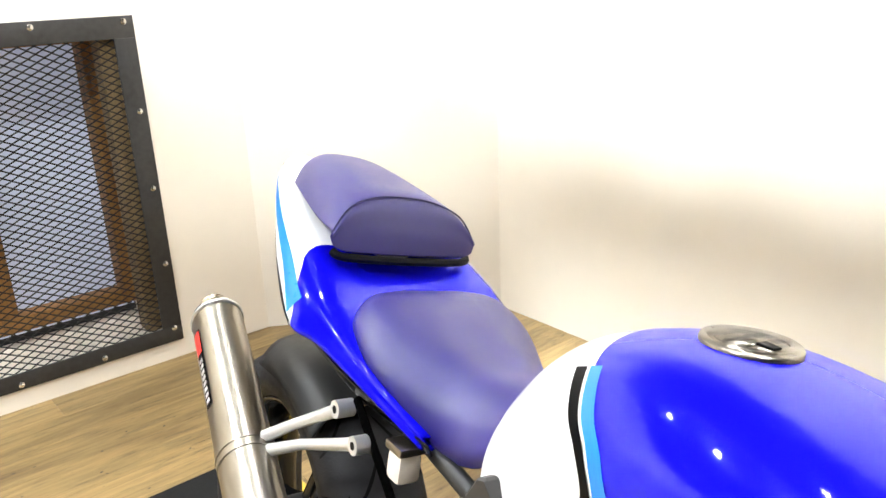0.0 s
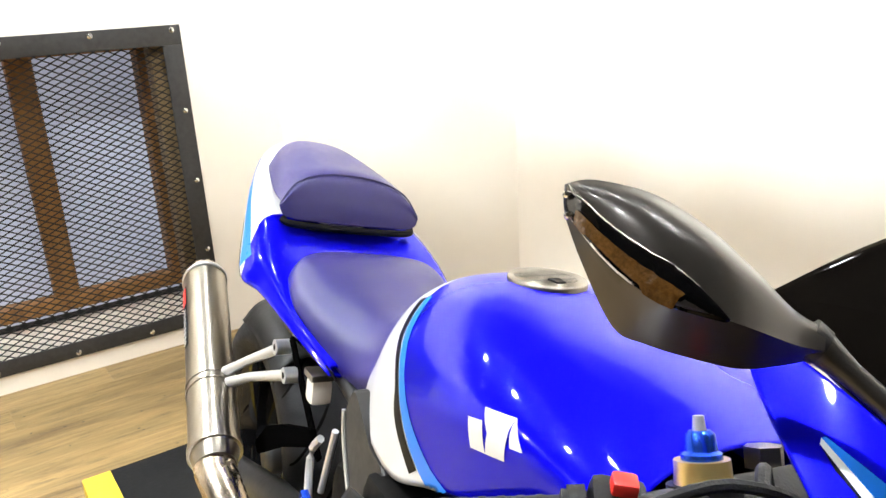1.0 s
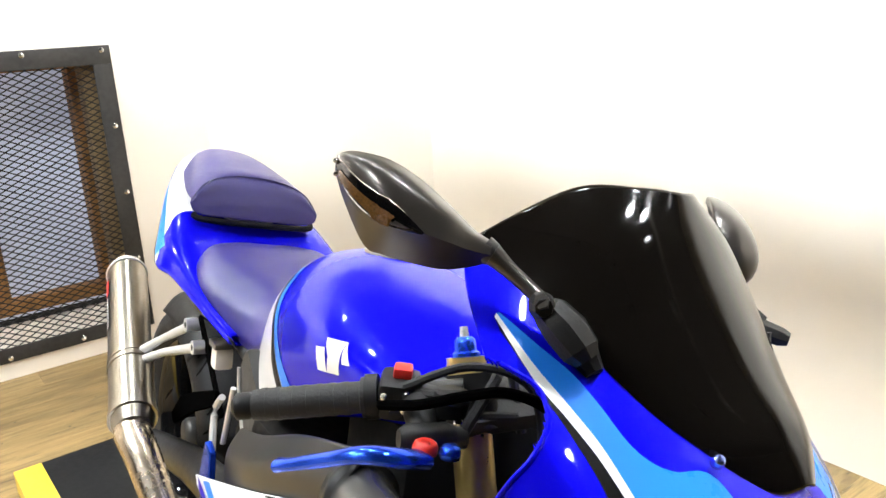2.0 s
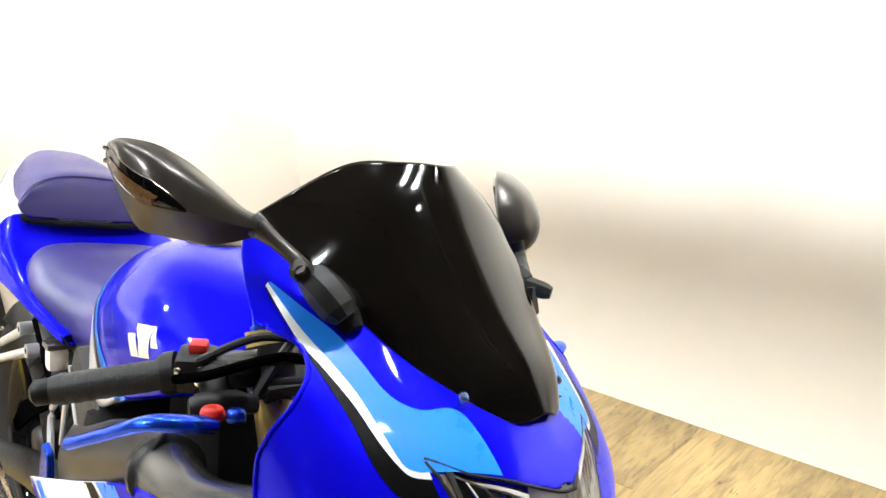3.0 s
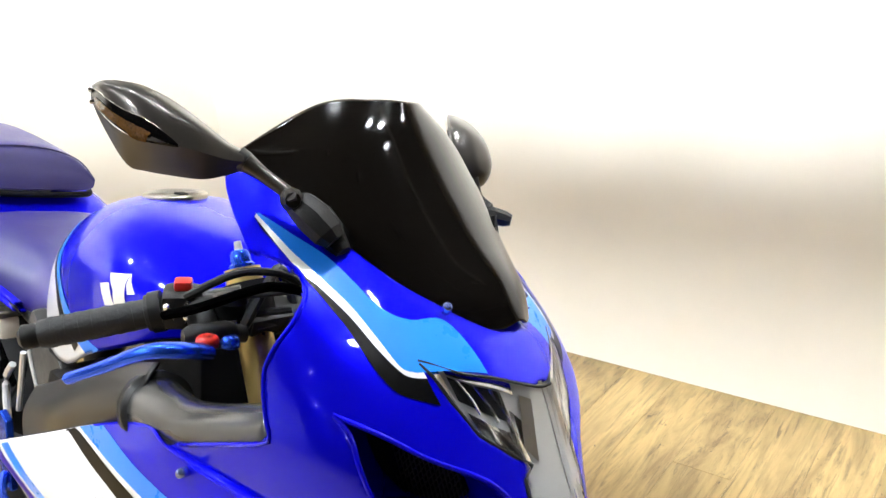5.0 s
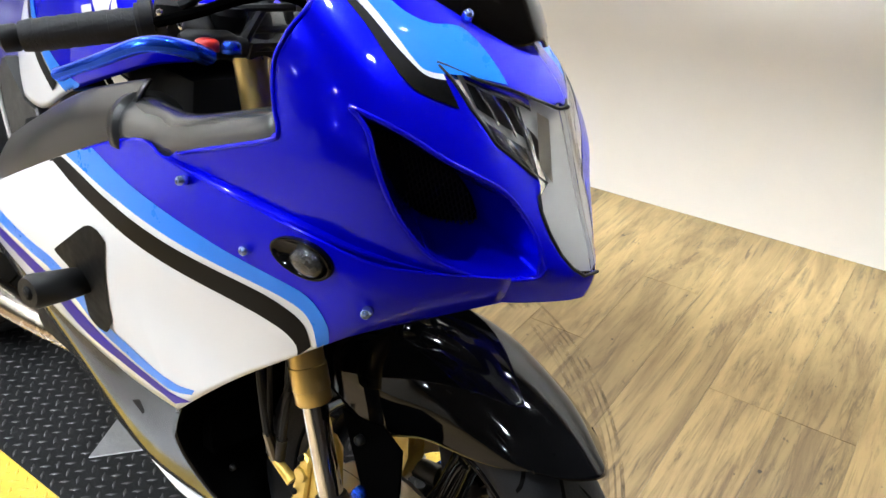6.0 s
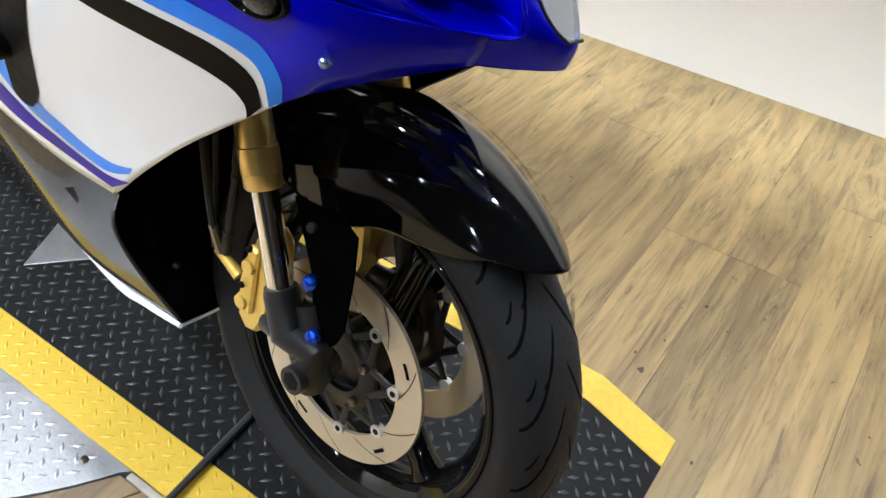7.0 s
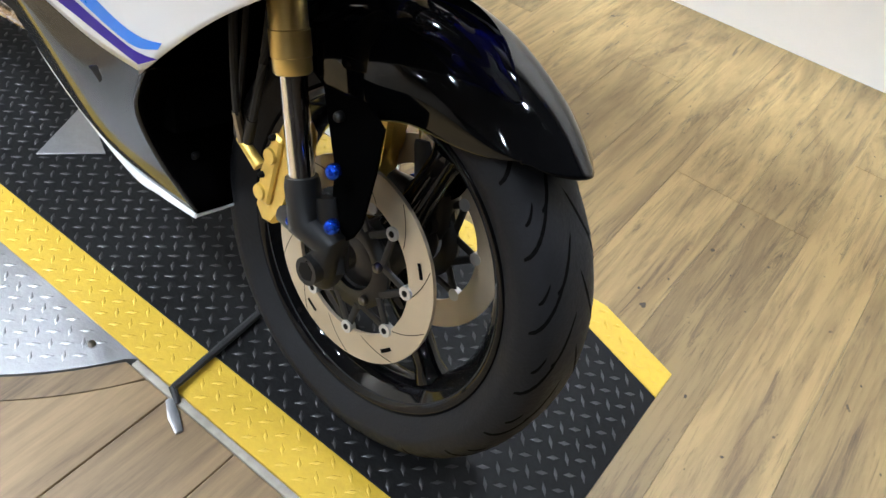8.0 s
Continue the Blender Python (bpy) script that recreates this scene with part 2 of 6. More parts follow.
def disc_profile(bm, profile, centre, k=64, axis="y"):
    """A body of revolution: profile of (radius, offset along the axis)."""
    c = Vector(centre)
    rings = []
    for i in range(k):
        a = i * math.tau / k
        rings.append([c + Vector((r * math.cos(a), o, r * math.sin(a))) for r, o in profile])
    vs = [[bm.verts.new(v) for v in r] for r in rings]
    for i in range(k):
        for j in range(len(profile) - 1):
            bm.faces.new((vs[i][j], vs[i][j + 1], vs[(i + 1) % k][j + 1], vs[(i + 1) % k][j]))


def onto(ob, p, way, lift):
    """The place where a ray from p along way meets the panel ob, lifted off it; None past its edge."""
    if ob.name not in TREES:
        g = bmesh.new()
        g.from_mesh(ob.data)
        TREES[ob.name] = BVHTree.FromBMesh(g)
        g.free()
    hit, normal, _, _ = TREES[ob.name].ray_cast(Vector(p), Vector(way))
    if hit is None:
        return None
    if normal.dot(Vector(way)) > 0:
        normal = -normal
    return hit + normal * lift


TREES = {}


def decal(name, ob, upper, lower, mat, way=(0, 1, 0), n=10, m=4, lift=0.0007, label=""):
    """A strip of film on the panel ob between two lines (x, z) seen along way."""
    w = Vector(way).normalized()
    a, b = catmull([(x, -0.0, z) for x, z in upper], n), catmull([(x, 0, z) for x, z in lower], n)
    bm = bmesh.new()
    rows = []
    for p, q in zip(a, b):
        row = []
        for i in range(m + 1):
            s = p.lerp(q, i / m)
            h = onto(ob, s - w * (0.6 + (s.y) / max(w.y, 0.2)), w, lift)
            row.append(bm.verts.new(h) if h else None)
        rows.append(row)
    for r, s in zip(rows, rows[1:]):
        for i in range(m):
            f = [v for v in (r[i], r[i + 1], s[i + 1], s[i]) if v]
            if len(f) > 2:
                bm.faces.new(f)
    return part(name, bm, mat, ob, label)


def film(name, ob, tree, upper, lower, mat, n=10, m=6, lift=0.0007, label=""):
    """A strip of film between two lines in space, laid on the skin that tree holds."""
    bm = bmesh.new()
    rows = []
    for p, q in zip(catmull(upper, n), catmull(lower, n)):
        row = []
        for i in range(m + 1):
            hit, normal, _, _ = tree.find_nearest(p.lerp(q, i / m))
            if normal.x - normal.y < 0:
                normal = -normal
            row.append(hit + normal * lift)
        rows.append(row)
    lay(bm, rows)
    ob = part(name, bm, mat, ob, label)
    return ob, rows


def band(name, ob, line, w0, w1, mat, **k):
    """A strip along a line (x, z), from w0 to w1 metres beside it (up is positive); w may be a pair, start and end."""
    c = catmull([(x, 0, z) for x, z in line], 8)
    up, lo = [], []
    for i, p in enumerate(c):
        d = (c[min(i + 1, len(c) - 1)] - c[max(i - 1, 0)]).normalized()
        nrm = Vector((-d.z, 0, d.x))
        if nrm.z < 0 and abs(d.x) > 0.2:
            nrm = -nrm
        f = i / (len(c) - 1)
        g0 = w0[0] + (w0[1] - w0[0]) * f if isinstance(w0, tuple) else w0
        g1 = w1[0] + (w1[1] - w1[0]) * f if isinstance(w1, tuple) else w1
        up.append(p + nrm * g0), lo.append(p + nrm * g1)
    return decal(name, ob, [(p.x, p.z) for p in up], [(p.x, p.z) for p in lo], mat, n=1, **k)


def bolt(name, p, r, mat, parent, way=(0, -1, 0), label="", k=12):
    """A round-headed bolt with a socket."""
    bm = bmesh.new()
    d = Vector(way).normalized()
    p = Vector(p)
    tube(bm, [p - d * 0.004, p + d * 0.001, p + d * 0.0045, p + d * 0.006, p + d * 0.006, p + d * 0.003], [r, r, r * 0.9, r * 0.7, r * 0.4, r * 0.35], k)
    return part(name, bm, mat, parent, label)


def two_tone(name, line, above, below, rough=0.25, metal=0.0, skew=(0, 0)):
    """Paint of two colours parted along a line z(x) on the side of the machine; skew: how far x and z shift with y."""
    m = material(name, above, rough, metal, 0.5, spec=0.06)
    m.node_tree.nodes["Principled BSDF"].inputs["Specular Tint"].default_value = (0.03, 0.3, 1, 1)
    t = m.node_tree
    sep = t.nodes.new("ShaderNodeSeparateXYZ")
    lean = t.nodes.new("ShaderNodeVectorMath")
    lean.operation, lean.inputs[1].default_value = "MULTIPLY_ADD", (skew[0], 0, skew[1])
    side = t.nodes.new("ShaderNodeSeparateXYZ")
    spread = t.nodes.new("ShaderNodeCombineXYZ")
    t.links.new(t.nodes["Texture Coordinate"].outputs["Object"], side.inputs[0])
    t.links.new(side.outputs["Y"], spread.inputs[0]), t.links.new(side.outputs["Y"], spread.inputs[2])
    t.links.new(spread.outputs[0], lean.inputs[0]), t.links.new(t.nodes["Texture Coordinate"].outputs["Object"], lean.inputs[2])
    t.links.new(lean.outputs[0], sep.inputs[0])
    x0, x1 = line[0][0], line[-1][0]
    rng = t.nodes.new("ShaderNodeMapRange")
    rng.inputs["From Min"].default_value, rng.inputs["From Max"].default_value = x0, x1
    t.links.new(sep.outputs["X"], rng.inputs["Value"])
    cv = t.nodes.new("ShaderNodeFloatCurve")
    pts = cv.mapping.curves[0].points
    for i, (x, z) in enumerate(line):
        u = (x - x0) / (x1 - x0)
        if i in (0, len(line) - 1):
            pts[0 if i == 0 else -1].location = (u, z)
        else:
            pts.new(u, z)
    cv.mapping.update()
    t.links.new(rng.outputs[0], cv.inputs["Value"])
    cmp = t.nodes.new("ShaderNodeMath")
    cmp.operation = "GREATER_THAN"
    t.links.new(sep.outputs["Z"], cmp.inputs[0]), t.links.new(cv.outputs[0], cmp.inputs[1])
    mix = t.nodes.new("ShaderNodeMix")
    mix.data_type = "RGBA"
    mix.inputs[6].default_value, mix.inputs[7].default_value = (*below, 1), (*above, 1)
    t.links.new(cmp.outputs[0], mix.inputs[0]), t.links.new(mix.outputs[2], t.nodes["Principled BSDF"].inputs["Base Color"])
    if metal:
        shine = t.nodes.new("ShaderNodeMath")
        shine.operation, shine.inputs[1].default_value = "MULTIPLY", metal
        t.links.new(cmp.outputs[0], shine.inputs[0]), t.links.new(shine.outputs[0], t.nodes["Principled BSDF"].inputs["Metallic"])
    return m


# ---- motorcycle: x forward, y to its left, z up from the front tyre's foot ----
bike = new("motorcycle")
bike.matrix_basis = pose(0.30, 0.409, 0.05, -11.5, 0, -6.8)
tagged(bike, "blue and white sport motorcycle leaning on the display platform", "motorcycle")


def upper_fairing():
    rows = [
        [(.079, 0, .925), (.055, -.049, .938), (.014, -.089, .960), (-.041, -.120, .998), (-.11, -.143, 1.036), (-.178, -.156, 1.055)],
        [(.102, 0, .904), (.087, -.060, .917), (.046, -.114, .937), (-.006, -.150, .966), (-.076, -.170, 1.006), (-.145, -.178, 1.028)],
        [(.119, 0, .882), (.111, -.062, .893), (.080, -.126, .909), (.040, -.166, .926), (-.005, -.190, .955), (-.065, -.196, .986)],
        [(.135, 0, .845), (.129, -.045, .848), (.112, -.105, .868), (.082, -.168, .887), (.040, -.200, .908), (-.012, -.213, .938)],
        [(.158, 0, .795), (.153, -.040, .797), (.138, -.103, .820), (.104, -.181, .844), (.048, -.215, .868), (-.030, -.222, .893)],
        [(.178, 0, .760), (.171, -.042, .763), (.149, -.102, .780), (.104, -.183, .808), (.045, -.219, .828), (-.030, -.229, .850)],
        [(.187, 0, .743), (.176, -.042, .744), (.145, -.105, .756), (.092, -.182, .774), (-.02, -.220, .784), (-.155, -.234, .792)],
        [(.181, 0, .722), (.167, -.038, .722), (.132, -.096, .722), (.085, -.168, .735), (-.02, -.212, .755), (-.155, -.228, .765)],
    ]
    g = bmesh.new()
    lay(g, whole_net(rows, 16, 16, bspline)[0])
    global WHOLE
    g.normal_update()
    WHOLE = BVHTree.FromBMesh(g)
    g.free()
    return shell("upper_fairing", rows, BLUE, bike, 16, 16, label="pearl blue nose fairing with light blue stripe", skip=cut_out, line=bspline)


# the rim of the ram air duct on the skin
DUCT = [(.053, -.198, .883), (.086, -.172, .869), (.109, -.142, .849), (.134, -.095, .824), (.149, -.073, .797), (.160, -.064, .772), (.160, -.062, .752),
        (.143, -.097, .750), (.127, -.124, .756), (.111, -.151, .771), (.095, -.177, .805), (.081, -.191, .843), (.069, -.193, .869)]
# the open side of the cockpit, along the bars
COCKPIT = [(-.112, .992), (-.068, .989), (-.044, .982), (-.026, .971), (-.012, .958), (-.005, .942), (-.009, .924), (-.014, .905), (-.011, .886), (-.005, .868),
           (.001, .852), (-.008, .843), (-.075, .818), (-.17, .783), (-.3, .76), (-.3, .99)]
# the headlight's outline, from its outer tip over and under to the middle
LAMP_TOP = [(.067, -.122, .916), (.075, -.110, .912), (.089, -.089, .904), (.100, -.063, .898), (.111, -.034, .889), (.117, -.012, .883), (.119, 0, .884)]
LAMP_LOW = [(.069, -.122, .914), (.081, -.116, .905), (.096, -.109, .887), (.116, -.093, .859), (.132, -.063, .837), (.140, -.045, .826), (.142, -.057, .816),
            (.147, -.058, .807), (.157, -.052, .787), (.166, -.042, .768), (.173, -.031, .756), (.179, -.017, .7475), (.182, 0, .749)]


def turned(p):
    return (p[0] * .75 + p[1] * .66, p[2])


def inside(p, poly):
    odd, j = False, len(poly) - 1
    for i in range(len(poly)):
        (x1, z1), (x2, z2) = poly[i], poly[j]
        if (z1 > p[1]) != (z2 > p[1]) and p[0] < (x2 - x1) * (p[1] - z1) / (z2 - z1) + x1:
            odd = not odd
        j = i
    return odd


DUCT_FLAT = [turned(p) for p in DUCT]
LAMP_FLAT = [(p[1], p[2]) for p in LAMP_TOP + [(0, .02, .884), (0, .02, .744)] + LAMP_LOW[::-1]]


def cut_out(c):
    """Where the nose fairing is open: duct, headlight, cockpit side."""
    if c.y < -.045 and inside(turned(c), DUCT_FLAT):
        return True
    if c.y < -.15 and inside((c.x, c.z), COCKPIT):
        return True
    return c.x > .05 and inside((c.y, c.z), LAMP_FLAT)


def side_panel():
    rows = [
        [(.152, -.090, .752), (.092, -.176, .760), (.03, -.209, .773), (-.06, -.228, .784), (-.145, -.236, .791), (-.18, -.234, .797), (-.225, -.2335, .786), (-.30, -.232, .757), (-.45, -.230, .69), (-.74, -.210, .560)],
        [(.149, -.089, .740), (.086, -.182, .732), (.03, -.209, .744), (-.04, -.226, .746), (-.12, -.235, .746), (-.185, -.238, .739), (-.235, -.238, .724), (-.31, -.236, .692), (-.46, -.232, .635), (-.74, -.208, .552)],
        [(.145, -.088, .731), (.075, -.176, .703), (.015, -.202, .697), (-.06, -.219, .687), (-.14, -.229, .667), (-.205, -.231, .647), (-.255, -.230, .629), (-.33, -.227, .597), (-.49, -.220, .560), (-.74, -.205, .538)],
        [(.142, -.087, .7245), (.060, -.170, .682), (.0, -.190, .637), (-.075, -.195, .578), (-.15, -.186, .514), (-.224, -.171, .449), (-.240, -.170, .4425), (-.36, -.172, .434), (-.53, -.182, .455), (-.74, -.186, .500)],
    ]
    line = [(-.75, .95), (-.42, .90), (-.362, .77), (-.30, .745), (-.185, .735), (-.085, .723), (.0, .713), (.02, .70), (.034, .66), (.06, .5), (.12, .5)]
    paint = two_tone("blue_over_white_paint", line, BLUE_RGB, (0.82, 0.82, 0.82), metal=PEARL)
    p = shell("side_fairing", rows, paint, bike, 8, 10, label="white side fairing with blue top and curved stripes")
    decal("black_stripe", p, [(-.372, .724), (-.355, .728), (-.25, .716), (-.15, .708), (-.04, .702), (.0, .694), (.018, .680), (.020, .657)],
          [(-.395, .712), (-.381, .716), (-.298, .700), (-.188, .687), (-.06, .677), (-.012, .668), (.004, .655), (.004, .640)], BLACKFILM)
    decal("light_blue_stripe", p, [(-.305, .762), (-.289, .759), (-.185, .745), (-.085, .733), (.0, .722), (.03, .712), (.042, .69), (.036, .664)],
          [(-.365, .738), (-.347, .733), (-.245, .724), (-.133, .715), (-.03, .708), (.012, .70), (.026, .685), (.026, .659)], SKY)
    decal("blue_lower_stripe", p, [(-.70, .610), (-.60, .590), (-.494, .583), (-.42, .582), (-.375, .562), (-.335, .525), (-.285, .509), (-.245, .499), (-.207, .498), (-.168, .510)],
          [(-.70, .580), (-.595, .565), (-.507, .560), (-.44, .556), (-.40, .532), (-.368, .500), (-.31, .486), (-.265, .4785), (-.222, .479), (-.178, .498)], SKY)
    decal("violet_stripe", p, [(-.72, .568), (-.61, .554), (-.515, .547), (-.455, .538), (-.41, .509), (-.364, .487), (-.315, .479), (-.261, .473), (-.222, .473), (-.185, .483)],
          [(-.72, .540), (-.62, .524), (-.535, .512), (-.485, .492), (-.445, .468), (-.400, .458), (-.347, .457), (-.295, .4555), (-.255, .4545), (-.229, .4545)], PURPLE)
    return p


fairing = upper_fairing()
panel = side_panel()


def stripes():
    # the light blue flash from the mirror to the headlight, with its white and black edges
    sky_low = [(-.104, -.169, 1.016), (-.055, -.166, .992), (-.019, -.157, .972), (.010, -.149, .954), (.040, -.144, .932), (.063, -.139, .914), (.071, -.131, .909), (.075, -.122, .908)]
    white_low = [(-.102, -.172, 1.014), (-.047, -.172, .985), (-.012, -.163, .965), (.016, -.155, .947), (.045, -.149, .926), (.063, -.142, .912), (.072, -.135, .906), (.079, -.122, .904)]
    sky_top = [(-.103, -.167, 1.017), (-.068, -.156, 1.003), (-.035, -.141, .987), (-.008, -.133, .970), (.014, -.128, .956), (.029, -.119, .946), (.040, -.104, .941), (.052, -.073, .938)]
    black_low = [(-.090, -.174, 1.006), (-.032, -.171, .976), (-.007, -.167, .960), (.024, -.162, .938), (.051, -.160, .917), (.067, -.155, .903), (.078, -.146, .894), (.094, -.119, .884)]
    sky_low += [(.082, -.105, .908)]
    sky_top += [(.098, -.065, .902)]
    for nm, up, lo, mat, lift in (("light_blue_flash", sky_top, sky_low, SKY, .0007), ("white_edge", sky_low[:-1], white_low, WHITE, .001), ("black_edge", white_low, black_low, BLACKFILM, .0008)):
        _, rows = film(nm, fairing, WHOLE, up, lo, mat, lift=lift)
        bm = bmesh.new()
        lay(bm, flip(rows))
        part(nm, bm, mat, fairing)


stripes()


def windscreen():
    rows = [
        [(.080, 0, .934), (.076, -.020, .928), (.068, -.036, .929), (.056, -.050, .935)],
        [(.061, 0, .966), (.055, -.034, .960), (.044, -.058, .952), (.030, -.073, .947)],
        [(.022, 0, 1.002), (.014, -.046, .997), (-.002, -.080, .989), (-.024, -.105, .981)],
        [(-.030, 0, 1.061), (-.038, -.052, 1.056), (-.056, -.096, 1.041), (-.086, -.133, 1.019)],
        [(-.060, 0, 1.097), (-.070, -.050, 1.094), (-.094, -.094, 1.077), (-.142, -.140, 1.045)],
        [(-.084, 0, 1.123), (-.102, -.036, 1.1235), (-.146, -.074, 1.114), (-.182, -.142, 1.064)],
    ]
    whole = [[(x + .12 * y, -.97 * y, z + .08 * y) for x, y, z in r[:0:-1]] + r for r in rows]
    return shell("windscreen", whole, SMOKE, bike, 8, 8, mirror=False, thick=0.004, label="dark smoked racing windscreen")


windscreen()


def headlight():
    # both outlines in step with each other from the tip to the middle
    up = [LAMP_TOP[0], LAMP_TOP[0], (.071, -.116, .914), (.079, -.104, .9095), (.090, -.087, .904), (.098, -.068, .899), (.103, -.055, .896), (.107, -.045, .893), (.111, -.034, .889), (.114, -.022, .886), (.117, -.012, .884), (.118, -.006, .884), (.119, 0, .884)]
    grid = []
    for p, q in zip(up, LAMP_LOW):
        p, q = Vector(p), Vector(q)
        row = []
        for i in range(13):
            hit, normal, _, _ = WHOLE.find_nearest(p.lerp(q, i / 12))
            row.append((hit, normal if normal.x > 0 else -normal))
        grid.append(row)
    grid = [[(a[0].lerp(b[0], k / 3), a[1]) for a, b in zip(r, t)] for r, t in zip(grid, grid[1:]) for k in range(3)] + [grid[-1]]

    def at(u, v, depth):
        """A place u (tip to middle) and v (top to bottom) behind the glass."""
        a, b = u * (len(grid) - 1), v * 12
        i, j = min(int(a), len(grid) - 2), min(int(b), 11)
        f, g = a - i, b - j
        p = grid[i][j][0].lerp(grid[i][j + 1][0], g).lerp(grid[i + 1][j][0].lerp(grid[i + 1][j + 1][0], g), f)
        back = Vector((-.93, .20 * min(1, abs(p.y) / .05), -.30)).normalized()
        return p + back * depth

    def patch(name, u0, u1, v0, v1, depth, mat, parent, label=""):
        """A piece of the inside, both halves; depth at its four corners."""
        d = depth if isinstance(depth, tuple) else (depth,) * 4
        g = [[at(u0 + (u1 - u0) * i / 8, v0 + (v1 - v0) * j / 8, (d[0] * (1 - i / 8) + d[1] * i / 8) * (1 - j / 8) + (d[2] * (1 - i / 8) + d[3] * i / 8) * j / 8) for j in range(9)] for i in range(9)]
        bm = bmesh.new()
        lay(bm, g)
        ob = part(name, bm, mat, parent, label)
        bm = bmesh.new()
        lay(bm, flip(g))
        part(name, bm, mat, parent)
        return ob

    base = patch("headlight", 0, 1, 0, 1, (.008, .012, .010, .008), REFLECTOR, bike, "clear stacked headlight with faceted chrome reflector")
    patch("wing_reflector", .03, .22, .06, .94, (.002, .006, .004, .008), CHROME, base, "chrome reflector facet")
    patch("lamp_box", .25, .46, .16, .52, (.006, .008, .008, .009), DARK, base, "dark lamp recess")
    patch("wing_reflector", .26, .50, .66, .96, (.008, .009, .003, .004), CHROME, base, "chrome reflector facet")
    patch("wing_reflector", .54, .66, .30, .62, (.008, .010, .004, .006), CHROME, base, "chrome reflector facet")
    patch("wing_reflector", .50, .63, .66, .97, (.006, .008, .002, .003), CHROME, base, "chrome reflector facet")
    patch("wing_reflector", .25, .60, .03, .13, (.005, .008, .004, .006), CHROME, base, "chrome reflector facet")
    patch("shade_facet", .47, .60, .40, .64, (.004, .009, .007, .003), STEEL, base, "dull steel reflector facet")
    patch("side_facet", .64, .76, .10, .52, (.004, .008, .006, .009), STEEL, base, "dull steel reflector facet")
    for k in range(4):
        u = .28 + k * .06
        for s in (-1, 1):
            bar("rib", [sided(at(u, .16, .004), s), sided(at(u + .02, .40, .005), s), sided(at(u + .02, .58, .005), s)], .0014, CHROME, base, 6)
    for s in (-1, 1):
        bm = bmesh.new()
        lay(bm, [[sided(q[0] + q[1] * .0015, s) for q in r] for r in grid])
        ob = part("lens", bm, LENS, base)
        ob.visible_shadow = False
        bar("seal", [sided(v, s) for v in LAMP_TOP], .0017, PLASTIC, base, 6, bend=5)
        bar("seal", [sided(v, s) for v in (LAMP_LOW if s < 0 else LAMP_LOW[:-2])], .0017, PLASTIC, base, 6, bend=1)


REFLECTOR = material("headlight_reflector", (0.48, 0.48, 0.465), 0.36, 0.55, vary=0.03, vary_scale=16)
headlight()


def cockpit_edge():
    # the rolled edge of the fairing along the open cockpit side
    line = []
    for p in catmull([(x, 0, z) for x, z in COCKPIT[1:-2]], 4):
        hit = WHOLE.ray_cast(Vector((p.x, -.5, p.z)), Vector((0, 1, 0)))[0]
        if hit:
            line.append(hit)
    for s in (-1, 1):
        bm = bmesh.new()
        tube(bm, [sided(p, s) for p in line], .0022, 8)
        part("rolled_edge", bm, BLUE, fairing)


cockpit_edge()


def crease():
    # the pressed ridge along the top of the side fairing
    line = []
    for p in catmull([(-.155, -.234, .790), (-.12, -.230, .788), (-.054, -.221, .784), (.012, -.205, .776), (.050, -.190, .768), (.087, -.166, .761), (.114, -.139, .755), (.135, -.105, .750)], 5):
        line.append(WHOLE.find_nearest(p)[0])
    k = len(line)
    for s in (-1, 1):
        low = [WHOLE.find_nearest(p + Vector((0, 0, -.013)))[0] for p in line[2:-6]]
        bar("lower_ridge", [sided(p, s) for p in low], [.0004 + .0034 * math.sin(math.pi * (i + .5) / len(low)) for i in range(len(low))], BLUE, fairing, 8, squash=.8)
        bar("ridge", [sided(p, s) for p in line], [.001 + .0055 * math.sin(math.pi * min(1, i / k * 1.15 + .12)) for i in range(k)], BLUE, fairing, 10, squash=.8)


crease()


def ram_air_duct():
    rim = []
    for p in catmull(DUCT + DUCT[:1], 5)[:-1]:
        hit = WHOLE.find_nearest(p)[0]
        rim.append(hit or p)
    mid = sum(rim, Vector()) / len(rim)
    bm = bmesh.new()
    tube(bm, rim + rim[:2], .0022, 8, False)
    lip = part("air_duct", bm, BLUE, bike, "blue-lipped ram air duct with black mesh")
    inner = [mid + (p - mid) * .62 + Vector((-.066, .034, .0)) for p in rim]
    bm = bmesh.new()
    lay(bm, [rim + rim[:1], [a.lerp(b, .5) for a, b in zip(rim, inner)] + [rim[0].lerp(inner[0], .5)], inner + inner[:1]])
    part("duct_wall", bm, BLUE, lip)
    bm = bmesh.new()
    bm.faces.new([bm.verts.new(p) for p in inner])
    part("duct_back", bm, DARK, lip)
    u, v = Vector((.62, .62, -.48)).normalized(), Vector((0, .1, 1)).normalized()
    c = sum(inner, Vector()) / len(inner)
    flat = [((p - c).dot(u), (p - c).dot(v)) for p in inner]
    bm = bmesh.new()
    for k in range(-16, 17):
        for a, b in ((u * .55 + v, u), (u * .55 - v, u)):
            d, run = a.normalized(), []
            for i in range(-30, 31):
                q = b * (k * .0055) + d * (i * .0022)
                if inside((q.dot(u), q.dot(v)), flat):
                    run.append(c + q + Vector((.003, -.005, 0)))
            if len(run) > 1:
                tube(bm, [run[0], run[-1]], .0006, 4)
    part("duct_mesh", bm, SATIN, lip)


ram_air_duct()


